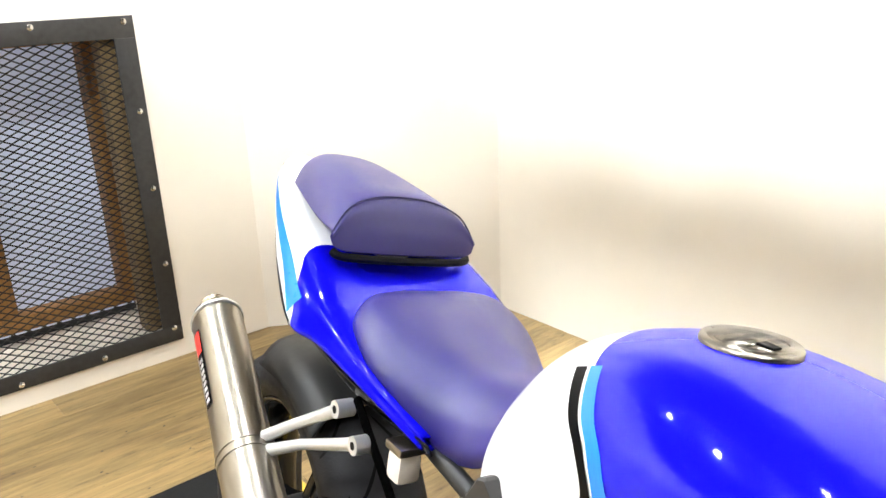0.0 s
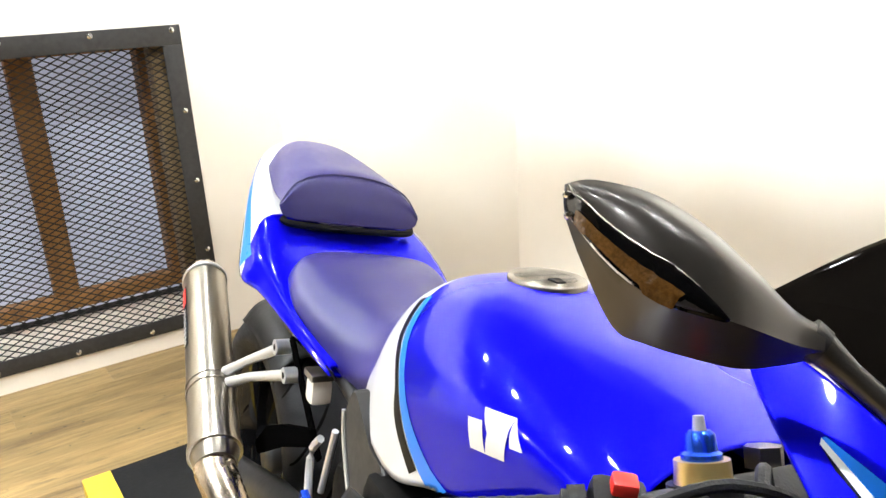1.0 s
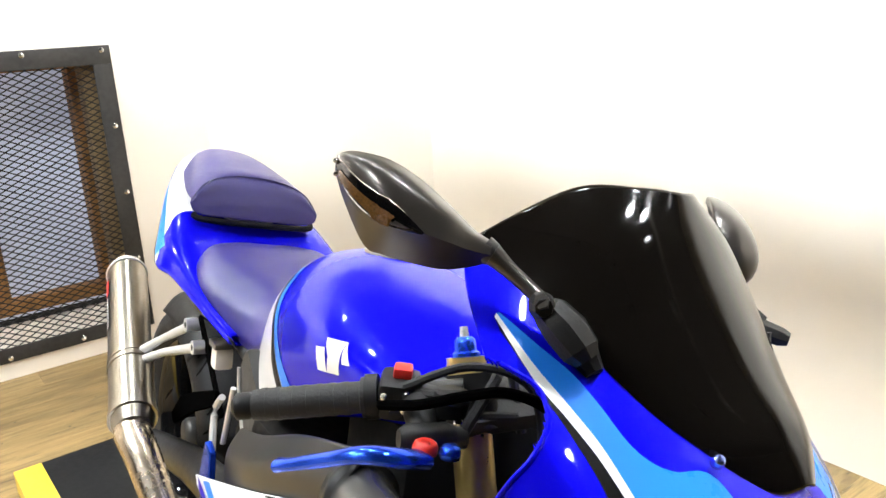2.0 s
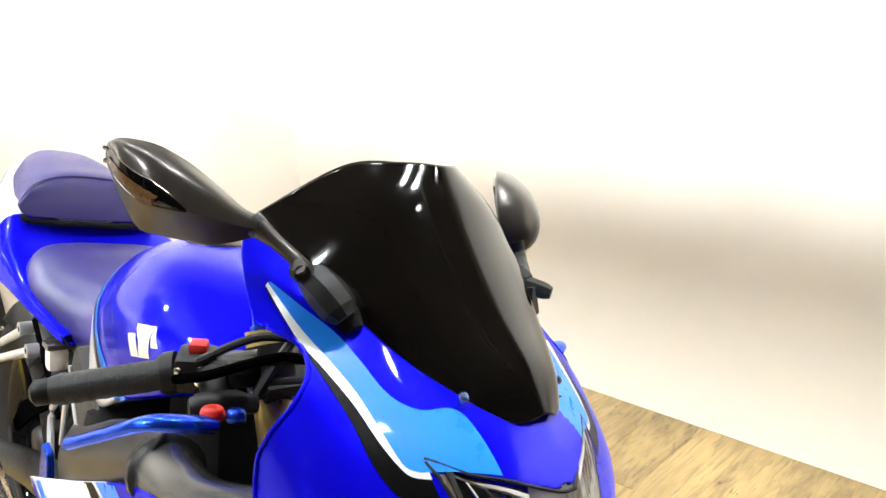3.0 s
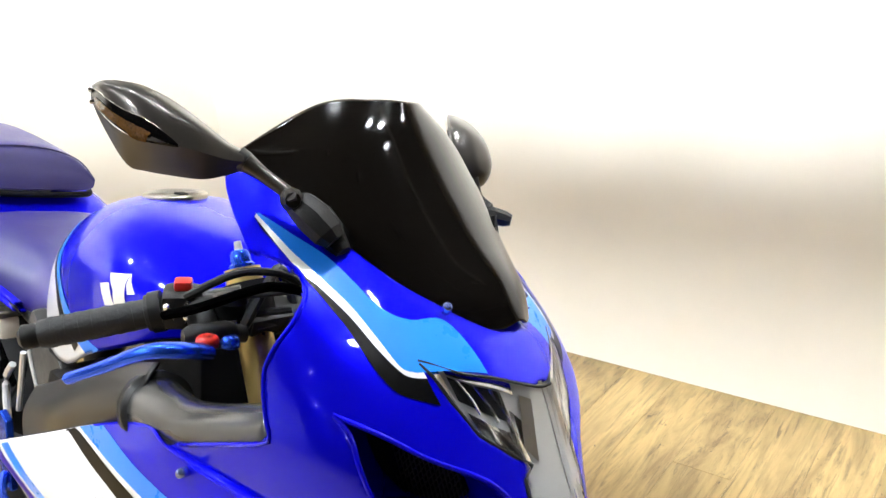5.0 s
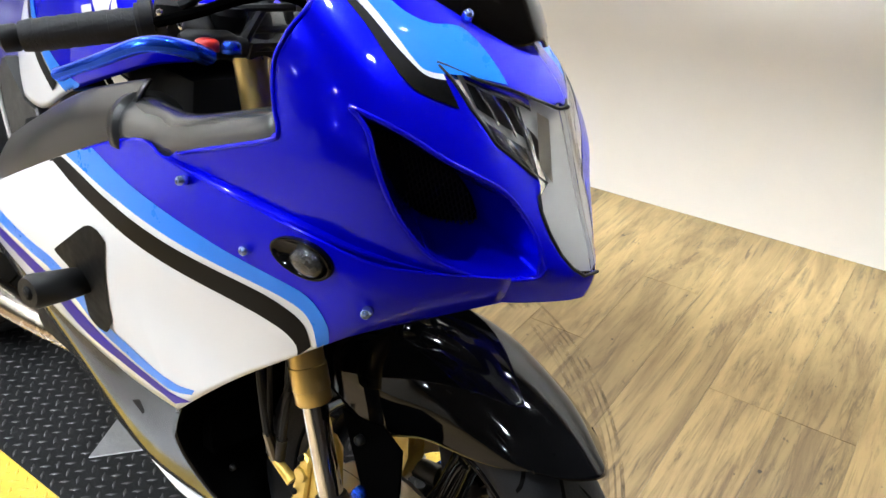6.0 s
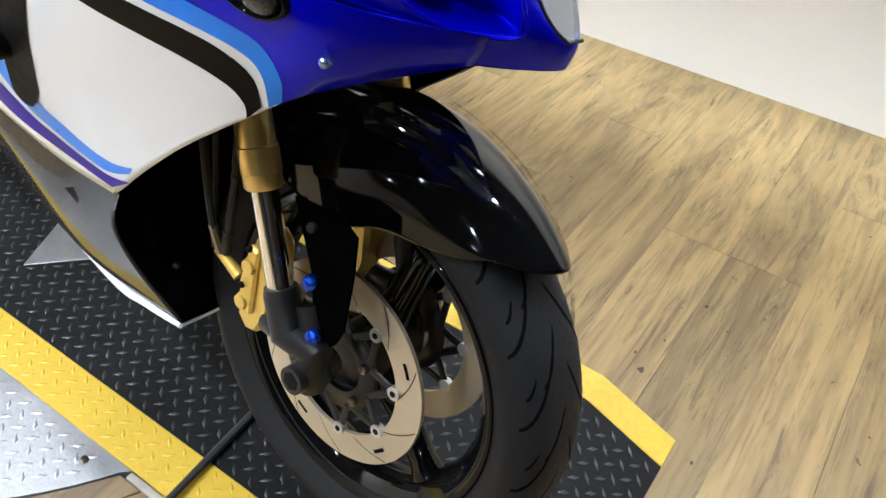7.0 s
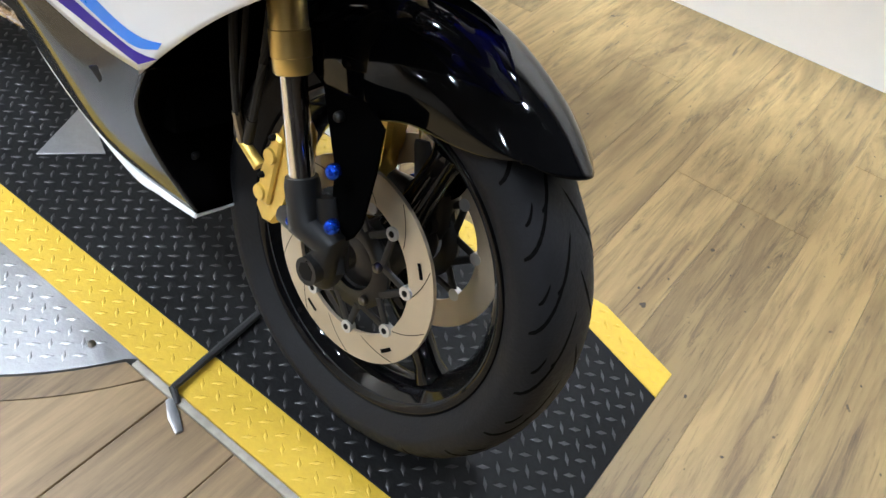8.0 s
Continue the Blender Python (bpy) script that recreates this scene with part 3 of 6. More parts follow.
def indicator(s):
    bm = bmesh.new()
    c = sided((.031, -.2115, .752), s)
    d = Vector((.30, s * 1, .0)).normalized()
    u = Vector((1, -s * .3, -.12)).normalized()
    w = d.cross(u).normalized()
    def ring(a, b, k):
        return [c + d * k + u * (a * math.cos(t) * (1.25 if math.cos(t) < 0 else 1)) + w * b * math.sin(t) for t in (i * math.tau / 24 for i in range(24))]
    ring_loft(bm, [ring(.027, .016, -.012), ring(.027, .016, .0035), ring(.025, .0145, .0048), ring(.0235, .0135, .0022)])
    ob = part("turn_signal", bm, BLACKP, bike, "flush turn signal with smoked faceted lens")
    bm = bmesh.new()
    c = c + u * .006
    ring_loft(bm, [ring(.0145, .0115, -.002), ring(.014, .011, .006), ring(.010, .008, .009), ring(.004, .003, .0105)])
    part("lens", bm, SIGNAL, ob)


SIGNAL = material("smoked_signal_lens", (0.035, 0.034, 0.032), 0.18, 0.3, 0.6, bump=1.0, scale=320, vary=0.6, vary_scale=160)
indicator(-1)
indicator(1)

for p, w in (((-.107, -.239, .781), (0, -1, 0)), ((-.031, -.225, .740), (.15, -1, 0)), ((.082, -.186, .718), (.5, -1, 0)),
             ((.050, -.071, .949), (.6, -.5, .7)), ((.035, .058, .938), (.6, .5, .7)), ):
    bolt("fairing_screw", p, .0050, SCREW, bike, w, "pale blue anodised socket screw")


def belly_pan():
    rows = [
        [(-.226, -.167, .449), (-.36, -.169, .436), (-.53, -.179, .457), (-.75, -.182, .502)],
        [(-.263, -.152, .376), (-.38, -.162, .36), (-.53, -.17, .405), (-.75, -.175, .475)],
        [(-.250, -.125, .305), (-.38, -.133, .275), (-.54, -.14, .325), (-.76, -.15, .42)],
        [(-.203, -.098, .246), (-.36, -.100, .227), (-.55, -.105, .276), (-.77, -.115, .386)],
    ]
    p = shell("belly_pan", rows, DARKCHROME, bike, 8, 6, label="dark glossy lower fairing with a white rim")
    edge = [(-.203, -.099, .241), (-.28, -.1005, .230), (-.36, -.101, .225), (-.55, -.106, .275), (-.77, -.116, .385)]
    brow = [(-.203, -.099, .241), (-.214, -.05, .231), (-.226, 0, .222)]
    for s in (1, -1):
        bar("rim", [(x, s * y, z) for x, y, z in edge], [.0025, .0038, .0048, .0048, .0048], WHITE, p, 8, bend=6, squash=1.6)
        bar("rim", [(x, s * y, z) for x, y, z in brow], .0022, WHITE, p, 8)
    front = [
        [(-.226, -.165, .447), (-.24, -.08, .44), (-.24, 0, .44)],
        [(-.262, -.150, .376), (-.262, -.08, .376), (-.262, 0, .376)],
        [(-.249, -.123, .305), (-.252, -.06, .305), (-.255, 0, .305)],
        [(-.203, -.097, .245), (-.214, -.05, .234), (-.226, 0, .225)],
    ]
    shell("belly_front", front, GUARD, p, 6, 6)


belly_pan()


def inner_cowl():
    edge = [(.060, -.168, .682), (.0, -.188, .639), (-.075, -.193, .580), (-.15, -.184, .516), (-.227, -.168, .447)]
    rows = [edge, [(x - .05, y + .04, z - .01) for x, y, z in edge], [(x - .12, y + .09, z - .02) for x, y, z in edge]]
    shell("inner_cowl", rows, GUARD, bike, 6, 4, label="black inner fairing cowl")
    rad = block("radiator", (-.31, -.115, .34), (-.27, .115, .66), GUARD, bike, "black radiator behind the front wheel", turn=pose(0, 0, 0, 0, -12, 0))
    for i in range(24):
        block("fin", (-.268, -.105, .36 + i * .012), (-.262, .105, .362 + i * .012), GUARD, rad, bevel=0)
    bolt("bracket_bolt", (-.250, -.075, .300), .0055, SATIN, bike, (.6, -.8, .2))


inner_cowl()


def fuel_tank():
    rows = [
        [(-.815, 0, .80), (-.755, 0, .885), (-.68, 0, .930), (-.575, 0, .955), (-.45, 0, .946), (-.34, 0, .930), (-.27, 0, .905)],
        [(-.81, -.05, .80), (-.745, -.07, .872), (-.665, -.08, .919), (-.565, -.087, .944), (-.445, -.095, .937), (-.34, -.09, .918), (-.265, -.08, .897)],
        [(-.795, -.085, .78), (-.72, -.115, .838), (-.63, -.142, .876), (-.53, -.157, .902), (-.43, -.161, .908), (-.33, -.15, .900), (-.25, -.13, .885)],
        [(-.785, -.105, .755), (-.70, -.136, .79), (-.60, -.163, .825), (-.50, -.176, .858), (-.41, -.178, .875), (-.32, -.168, .878), (-.24, -.15, .87)],
        [(-.775, -.115, .725), (-.69, -.14, .715), (-.59, -.155, .72), (-.49, -.165, .765), (-.40, -.165, .80), (-.31, -.155, .835), (-.235, -.14, .855)],
    ]
    t = shell("fuel_tank", rows, TANKPAINT, bike, 10, 8, label="pearl blue fuel tank with white rear and stripes")
    decal("black_stripe", t, [(-.664, .906), (-.628, .880), (-.599, .864), (-.577, .839), (-.562, .814), (-.545, .792), (-.517, .771)],
          [(-.680, .899), (-.642, .874), (-.610, .858), (-.588, .834), (-.583, .804), (-.567, .782), (-.536, .756)], BLACKFILM, lift=.001)
    decal("light_blue_stripe", t, [(-.645, .914), (-.606, .888), (-.577, .872), (-.559, .850), (-.538, .826), (-.516, .808), (-.484, .791), (-.452, .784)],
          [(-.660, .908), (-.624, .882), (-.595, .866), (-.574, .841), (-.559, .816), (-.541, .794), (-.513, .773), (-.48, .760)], SKY, lift=.001)
    # the maker's mark as a plain white emblem of two slanted bars
    for up, lo in ((((-.416, .881), (-.396, .886)), ((-.408, .855), (-.386, .860))), (((-.400, .896), (-.366, .900)), ((-.385, .878), (-.362, .886))),
                   (((-.366, .900), (-.353, .892)), ((-.356, .880), (-.341, .883))), (((-.386, .878), (-.362, .886)), ((-.386, .860), (-.360, .866)))):
        decal("emblem", t, up, lo, EMBLEM, n=6, lift=.0012)
    n = Vector((-.03, -.04, 1)).normalized()
    c = Vector((-.569, 0, .9535))
    bm = bmesh.new()
    tube(bm, [c - n * .018, c + n * .003, c + n * .005, c + n * .005, c + n * .001], [.046, .046, .0445, .0385, .0365], 40, up=(1, 0, 0))
    cap = part("filler_cap", bm, STEEL, t, "round alloy fuel filler cap")
    bm = bmesh.new()
    tube(bm, [c - n * .004, c + n * .003, c + n * .005], [.0365, .0365, .033], 32, up=(1, 0, 0))
    part("cap_lid", bm, CAPLID, cap)
    slab("key_flap", [(-.560, -.008), (-.542, -.006), (-.542, .006), (-.560, .008)], .9575, .961, DARK, cap, axis="z", bevel=.001)


TANKPAINT = two_tone("blue_and_white_tank_paint", [(-.90, 1.0), (-.74, .975), (-.662, .914), (-.616, .882), (-.588, .866), (-.568, .842), (-.550, .818), (-.530, .798), (-.50, .778), (-.46, .766), (-.42, .72), (-.2, .5)],
                     BLUE_RGB, (0.82, 0.82, 0.82), metal=PEARL)
CAPLID = material("dark_cap_lid", (0.06, 0.055, 0.045), 0.3, 0.7, vary=0.2)
EMBLEM = material("white_emblem", (0.85, 0.85, 0.85), 0.3, 0.0, 0.8)
fuel_tank()


def tail_place(x, y, z):
    """The tail stands a little askew: its left side lies further back and lower."""
    return Vector((x - .14 * y, y, z - .10 * y))


def tail_shell(name, rows, mat, n, m, label, thick=.004):
    """A panel of the tail over both sides, from half rows that begin on the middle line."""
    whole = [[tail_place(x, -y, z) for x, y, z in r[:0:-1]] + [tail_place(*v) for v in r] for r in rows]
    return shell(name, whole, mat, bike, n, m, mirror=False, thick=thick, label=label)


def seats():
    rows = [
        [(-1.100, 0, .806), (-1.100, -.06, .806), (-1.094, -.112, .800), (-1.084, -.136, .790), (-1.080, -.134, .782)],
        [(-1.090, 0, .838), (-1.090, -.06, .838), (-1.084, -.108, .832), (-1.074, -.138, .806), (-1.072, -.136, .786)],
        [(-1.062, 0, .849), (-1.062, -.065, .848), (-1.056, -.122, .838), (-1.046, -.150, .806), (-1.044, -.146, .780)],
        [(-1.010, 0, .838), (-1.010, -.066, .836), (-1.002, -.128, .820), (-.994, -.155, .786), (-.992, -.150, .764)],
        [(-.950, 0, .815), (-.950, -.064, .812), (-.944, -.117, .789), (-.940, -.137, .754), (-.938, -.131, .736)],
        [(-.890, 0, .800), (-.890, -.056, .795), (-.888, -.097, .764), (-.886, -.112, .724), (-.885, -.105, .702)],
        [(-.825, 0, .812), (-.828, -.050, .802), (-.828, -.084, .768), (-.828, -.103, .732), (-.826, -.098, .712)],
        [(-.775, 0, .838), (-.778, -.046, .824), (-.780, -.078, .792), (-.780, -.100, .764), (-.780, -.094, .744)],
    ]
    tail_shell("rider_seat", rows, SEAT, 8, 8, "blue-grey vinyl rider seat")
    rows = [
        [(-1.150, 0, .868), (-1.150, -.070, .869), (-1.151, -.115, .871), (-1.154, -.134, .877)],
        [(-1.156, 0, .908), (-1.155, -.070, .907), (-1.154, -.118, .899), (-1.155, -.138, .887)],
        [(-1.178, 0, .951), (-1.174, -.060, .947), (-1.165, -.108, .929), (-1.158, -.137, .897)],
        [(-1.235, 0, .966), (-1.235, -.060, .962), (-1.230, -.108, .941), (-1.222, -.132, .905)],
        [(-1.360, 0, .984), (-1.360, -.046, .980), (-1.358, -.080, .961), (-1.354, -.104, .925)],
        [(-1.430, 0, .974), (-1.430, -.033, .970), (-1.426, -.060, .953), (-1.420, -.078, .925)],
        [(-1.458, 0, .945), (-1.456, -.022, .944), (-1.452, -.040, .938), (-1.446, -.052, .926)],
    ]
    rows = [[(x, y, z + .010) for x, y, z in r] for r in rows]
    p = tail_shell("pillion_seat", rows, SEAT, 8, 8, "blue-grey vinyl pillion pad with a piped seam")
    seam = [(-1.157, .1385, .895), (-1.164, .110, .9305), (-1.1725, .062, .9485), (-1.1775, 0, .953), (-1.1725, -.062, .9485), (-1.164, -.110, .9305), (-1.157, -.1385, .895)]
    bar("piping", [tail_place(x, y, z + .010) for x, y, z in seam], .0014, PIPING, p, 6, bend=6)
    # the shaded gap under the pad's front edge, put in as a dark bar
    base = [(-1.165, .130, .868), (-1.153, .112, .862), (-1.150, 0, .860), (-1.153, -.112, .862), (-1.165, -.130, .868)]
    bar("pad_gap_shade", [tail_place(x, y, z + .010) for x, y, z in base], .0065, DARK, p, 8, bend=5)


PIPING = material("seat_piping", (0.022, 0.018, 0.10), 0.5)
seats()


def tail():
    sections = [
        [(-1.560, 0, .966), (-1.558, -.022, .963), (-1.553, -.036, .950), (-1.550, -.032, .930), (-1.550, 0, .922)],
        [(-1.490, 0, .962), (-1.488, -.056, .957), (-1.474, -.086, .932), (-1.466, -.070, .892), (-1.466, 0, .875)],
        [(-1.380, 0, .930), (-1.378, -.100, .930), (-1.362, -.134, .890), (-1.355, -.118, .848), (-1.355, 0, .83)],
        [(-1.272, 0, .886), (-1.272, -.128, .900), (-1.250, -.171, .846), (-1.245, -.156, .802), (-1.245, 0, .79)],
        [(-1.180, 0, .860), (-1.190, -.140, .872), (-1.136, -.200, .800), (-1.140, -.180, .774), (-1.160, 0, .77)],
        [(-1.100, 0, .814), (-1.102, -.150, .830), (-1.076, -.186, .788), (-1.080, -.166, .764), (-1.090, 0, .75)],
        [(-.980, 0, .750), (-.985, -.140, .770), (-.972, -.160, .754), (-.972, -.146, .738), (-.980, 0, .73)],
        [(-.880, 0, .700), (-.892, -.115, .722), (-.890, -.127, .715), (-.890, -.120, .706), (-.880, 0, .696)],
    ]
    t = tail_shell("tail_fairing", sections, TAILPAINT, 7, 7, "blue and white tail fairing with pale blue side stripe", .003)
    band("light_blue_stripe", t, [(-1.112, .826), (-1.20, .868), (-1.33, .908), (-1.47, .940)], (.013, .005), (-.013, -.004), SKY, lift=.0012)
    band("black_stripe", t, [(-1.105, .802), (-1.20, .836), (-1.33, .872), (-1.46, .905)], (.006, .003), (-.006, -.004), BLACKP, lift=.0012)
    rows = [
        [(-1.15, -.166, .786), (-1.05, -.158, .758), (-.95, -.143, .742), (-.86, -.130, .730)],
        [(-1.12, -.150, .755), (-1.03, -.145, .735), (-.94, -.132, .722), (-.86, -.122, .716)],
    ]
    shell("under_tail", rows, BLACKP, bike, 6, 4, mirror=False, label="black under-tail trim")
    shell("under_tail", [[left(v) + Vector((0, -.012, -.035)) for v in r] for r in rows], BLACKP, bike, 6, 4, mirror=False, label="black under-tail trim")
    bar("tail_light", [(-1.556, -.032, .94), (-1.566, 0, .942), (-1.564, .032, .936)], .012, TAILLENS, bike, 10, "dark red tail light", bend=4)
    block("under_tray", (-1.36, -.085, .715), (-1.00, .070, .745), DARK, bike, "black under-seat tray")


TAILPAINT = two_tone("tail_paint", [(-1.6, .995), (-1.224, .99), (-1.209, .90), (-1.195, .869), (-1.172, .846), (-1.150, .818), (-1.130, .79), (-1.120, .72), (-1.10, .5), (-.8, .4)], BLUE_RGB, (0.82, 0.82, 0.82), metal=PEARL, skew=(.14, .10))
TAILLENS = material("tail_lens", (0.25, 0.01, 0.01), 0.15, coat=1.0)
tail()


def far_mirror():
    """The mirror on the machine's left: a D-shaped pod on a short stalk, its glass to the rear."""
    along = Vector((-.72, .68, .12)).normalized()
    fore = Vector((.70, .71, 0)).normalized()
    up = Vector((-.30, -.09, .95)).normalized()
    start = Vector((-.176, .180, 1.050))
    rings = []
    for k, tall, deep in ((-.016, .010, .010), (-.010, .026, .024), (.004, .041, .038), (.024, .047, .044), (.055, .048, .044), (.085, .042, .036), (.108, .028, .022), (.118, .010, .008)):
        ring = []
        for i in range(28):
            a = i * math.tau / 28
            u, v = math.sin(a), math.cos(a)
            ring.append(start + along * k + up * tall * u + fore * (deep * v if v > 0 else .006 * v))
        rings.append(ring)
    fine = [catmull([r[j] for r in rings], 4) for j in range(28)]
    bm = bmesh.new()
    ring_loft(bm, [[f[i] for f in fine] for i in range(len(fine[0]))])
    m = part("mirror", bm, CARBON, bike, "dark aftermarket mirror seen from its stalk side")
    bm = bmesh.new()
    c = start + along * .05 - fore * .0075
    ring_loft(bm, [[c - fore * d + along * .055 * math.cos(a) + up * .040 * math.sin(a) for a in (i * math.tau / 28 for i in range(28))] for d in (-.003, .0)])
    sharpen(part("mirror_glass", bm, CHROME, m))
    bar("stalk", [(-.160, .186, 1.026), (-.150, .186, 1.008), (-.118, .160, 1.004), (-.070, .112, 1.006)], [.012, .0095, .0085, .009], PLASTIC, m, 14, bend=4)
    bm = bmesh.new()
    tube(bm, [(-.084, .097, 1.010), (-.064, .107, 1.003), (-.046, .121, .999), (-.040, .125, .998)], [.008, .0135, .0115, .008], 8, squash=.8)
    sharpen(part("mount", bm, PLASTIC, m), 25)
    sharpen(bar("mount_cap", [(-.082, .096, 1.020), (-.072, .104, 1.013), (-.062, .108, 1.006)], [.007, .010, .011], PLASTIC, m, 7), 25)
    sharpen(bar("mount_foot", [(-.060, .104, 1.002), (-.065, .119, .985), (-.066, .129, .969)], [.013, .0095, .007], PLASTIC, m, 6), 25)
    sharpen(bar("mount_base", [(-.058, .098, 1.002), (-.052, .098, .975)], [.016, .013], PLASTIC, m, 7), 25)


def mirror():
    """A pod on a stalk: pointed outer end, full top, a sharp lower edge and glass set in its rear."""
    # stations from the stalk to the outer end: top, front, lower edge and back
    stations = [
        [(-.114, -.176, 1.073), (-.104, -.183, 1.064), (-.114, -.178, 1.055), (-.120, -.170, 1.064)],
        [(-.124, -.186, 1.079), (-.110, -.198, 1.066), (-.121, -.190, 1.050), (-.130, -.184, 1.066)],
        [(-.138, -.202, 1.095), (-.114, -.222, 1.073), (-.130, -.208, 1.046), (-.146, -.197, 1.074)],
        [(-.156, -.222, 1.113), (-.124, -.249, 1.080), (-.143, -.229, 1.048), (-.165, -.216, 1.082)],
        [(-.174, -.240, 1.124), (-.138, -.264, 1.083), (-.158, -.247, 1.051), (-.183, -.234, 1.089)],
        [(-.190, -.254, 1.127), (-.165, -.272, 1.090), (-.171, -.2585, 1.056), (-.198, -.248, 1.094)],
        [(-.206, -.263, 1.126), (-.188, -.274, 1.103), (-.193, -.268, 1.085), (-.211, -.258, 1.105)],
        [(-.217, -.268, 1.121), (-.207, -.272, 1.112), (-.209, -.271, 1.106), (-.219, -.266, 1.113)],
    ]
    rings = []
    for top, front, low, back in stations:
        t, f, b, k = Vector(top), Vector(front), Vector(low), Vector(back)
        size = (t - b).length
        crown = t.lerp(f, .42) + Vector((.10, -.06, .10)) * size
        rear = k.lerp(t, .55) + Vector((-.03, .04, .05)) * size
        ring = catmull([t, crown, f], 6)
        ring += [f.lerp(b, i / 5) for i in range(1, 6)] + [b.lerp(k, i / 4) for i in range(1, 5)]
        rings.append(ring + catmull([k, rear, t], 4)[1:-1])
    fine = [catmull([r[i] for r in rings], 5) for i in range(len(rings[0]))]
    bm = bmesh.new()
    ring_loft(bm, [[f[i] for f in fine] for i in range(len(fine[0]))])
    m = part("mirror", bm, CARBON, bike, "dark aftermarket mirror with a smoked amber signal")
    sharpen(m, 38)
    g = bmesh.new()
    g.from_mesh(m.data)
    tree = BVHTree.FromBMesh(g)
    g.free()
    # the signal: a black wedge from the tip, an amber lens in it and a bright lower bezel
    upper = [(-.212, -.267, 1.119), (-.190, -.264, 1.113), (-.160, -.255, 1.099), (-.135, -.246, 1.087), (-.115, -.236, 1.077)]
    lower = [(-.209, -.271, 1.110), (-.188, -.274, 1.101), (-.160, -.272, 1.089), (-.134, -.264, 1.078), (-.116, -.240, 1.073)]
    film("signal_trim", m, tree, upper, lower, BLACKP, lift=.0010)
    a = [Vector(p).lerp(Vector(q), .36) for p, q in zip(upper, lower)]
    b = [Vector(p).lerp(Vector(q), .86) for p, q in zip(upper, lower)]
    film("signal_lens", m, tree, [a[0].lerp(a[1], .7), a[1], a[2], a[3]], [b[0].lerp(b[1], .7), b[1], b[2], b[3]], AMBER, lift=.0020)
    line = [tree.find_nearest(p)[0] for p in catmull(lower[:4], 5)]
    bar("bezel", line, .0011, CHROME, m, 6)
    line = [tree.find_nearest(p)[0] for p in catmull(upper[:4], 5)]
    bar("bezel", line, .0008, STEEL, m, 6)
    for p in ((-.206, -.269, 1.1165), (-.200, -.2715, 1.108)):
        q, n, _, _ = tree.find_nearest(Vector(p))
        bolt("signal_led", q - n * .002 * (1 if n.x - n.y > 0 else -1), .0024, CHROME, m, n if n.x - n.y > 0 else -n, k=8)
    # the glass in its rear
    glass = [[], [], []]
    for k in range(3, 13):
        f = .16 + .78 * (k - 3) / 9
        i = min(int(f * 7), 6)
        t, lo, bk = (Vector(stations[i][c]).lerp(Vector(stations[i + 1][c]), f * 7 - i) for c in (0, 2, 3))
        for r, p in zip(glass, (t.lerp(bk, .35), bk, bk.lerp(lo, .6))):
            r.append(tree.find_nearest(p)[0] + Vector((-.0012, .0008, 0)))
    bm = bmesh.new()
    lay(bm, glass)
    part("mirror_glass", bm, CHROME, m)
    bar("stalk", [(-.114, -.176, 1.0635), (-.100, -.166, 1.053), (-.082, -.157, 1.042), (-.060, -.150, 1.030)], [.0095, .0066, .0062, .0068], CARBON, m, 14)
    bar("collar", [(-.118, -.180, 1.066), (-.112, -.1745, 1.062)], [.0112, .0100], SATIN, m, 14)
    sharpen(bar("mount", [(-.070, -.155, 1.032), (-.060, -.151, 1.029), (-.046, -.146, 1.020), (-.034, -.140, 1.008), (-.029, -.137, 1.002)], [.010, .017, .0195, .018, .012], PLASTIC, m, 8, squash=.85), 25)
    bar("mount_nut", [(-.060, -.158, 1.034), (-.052, -.170, 1.042)], [.008, .006], CARBON, m, 6)
    sharpen(bar("mount_cap", [(-.074, -.150, 1.028), (-.058, -.164, 1.037), (-.050, -.168, 1.037)], [.009, .0105, .007], PLASTIC, m, 9), 25)
    sharpen(bar("mount_foot", [(-.058, -.130, 1.006), (-.040, -.128, .999), (-.030, -.126, .990)], [.012, .012, .008], PLASTIC, m, 8), 25)


mirror()
far_mirror()


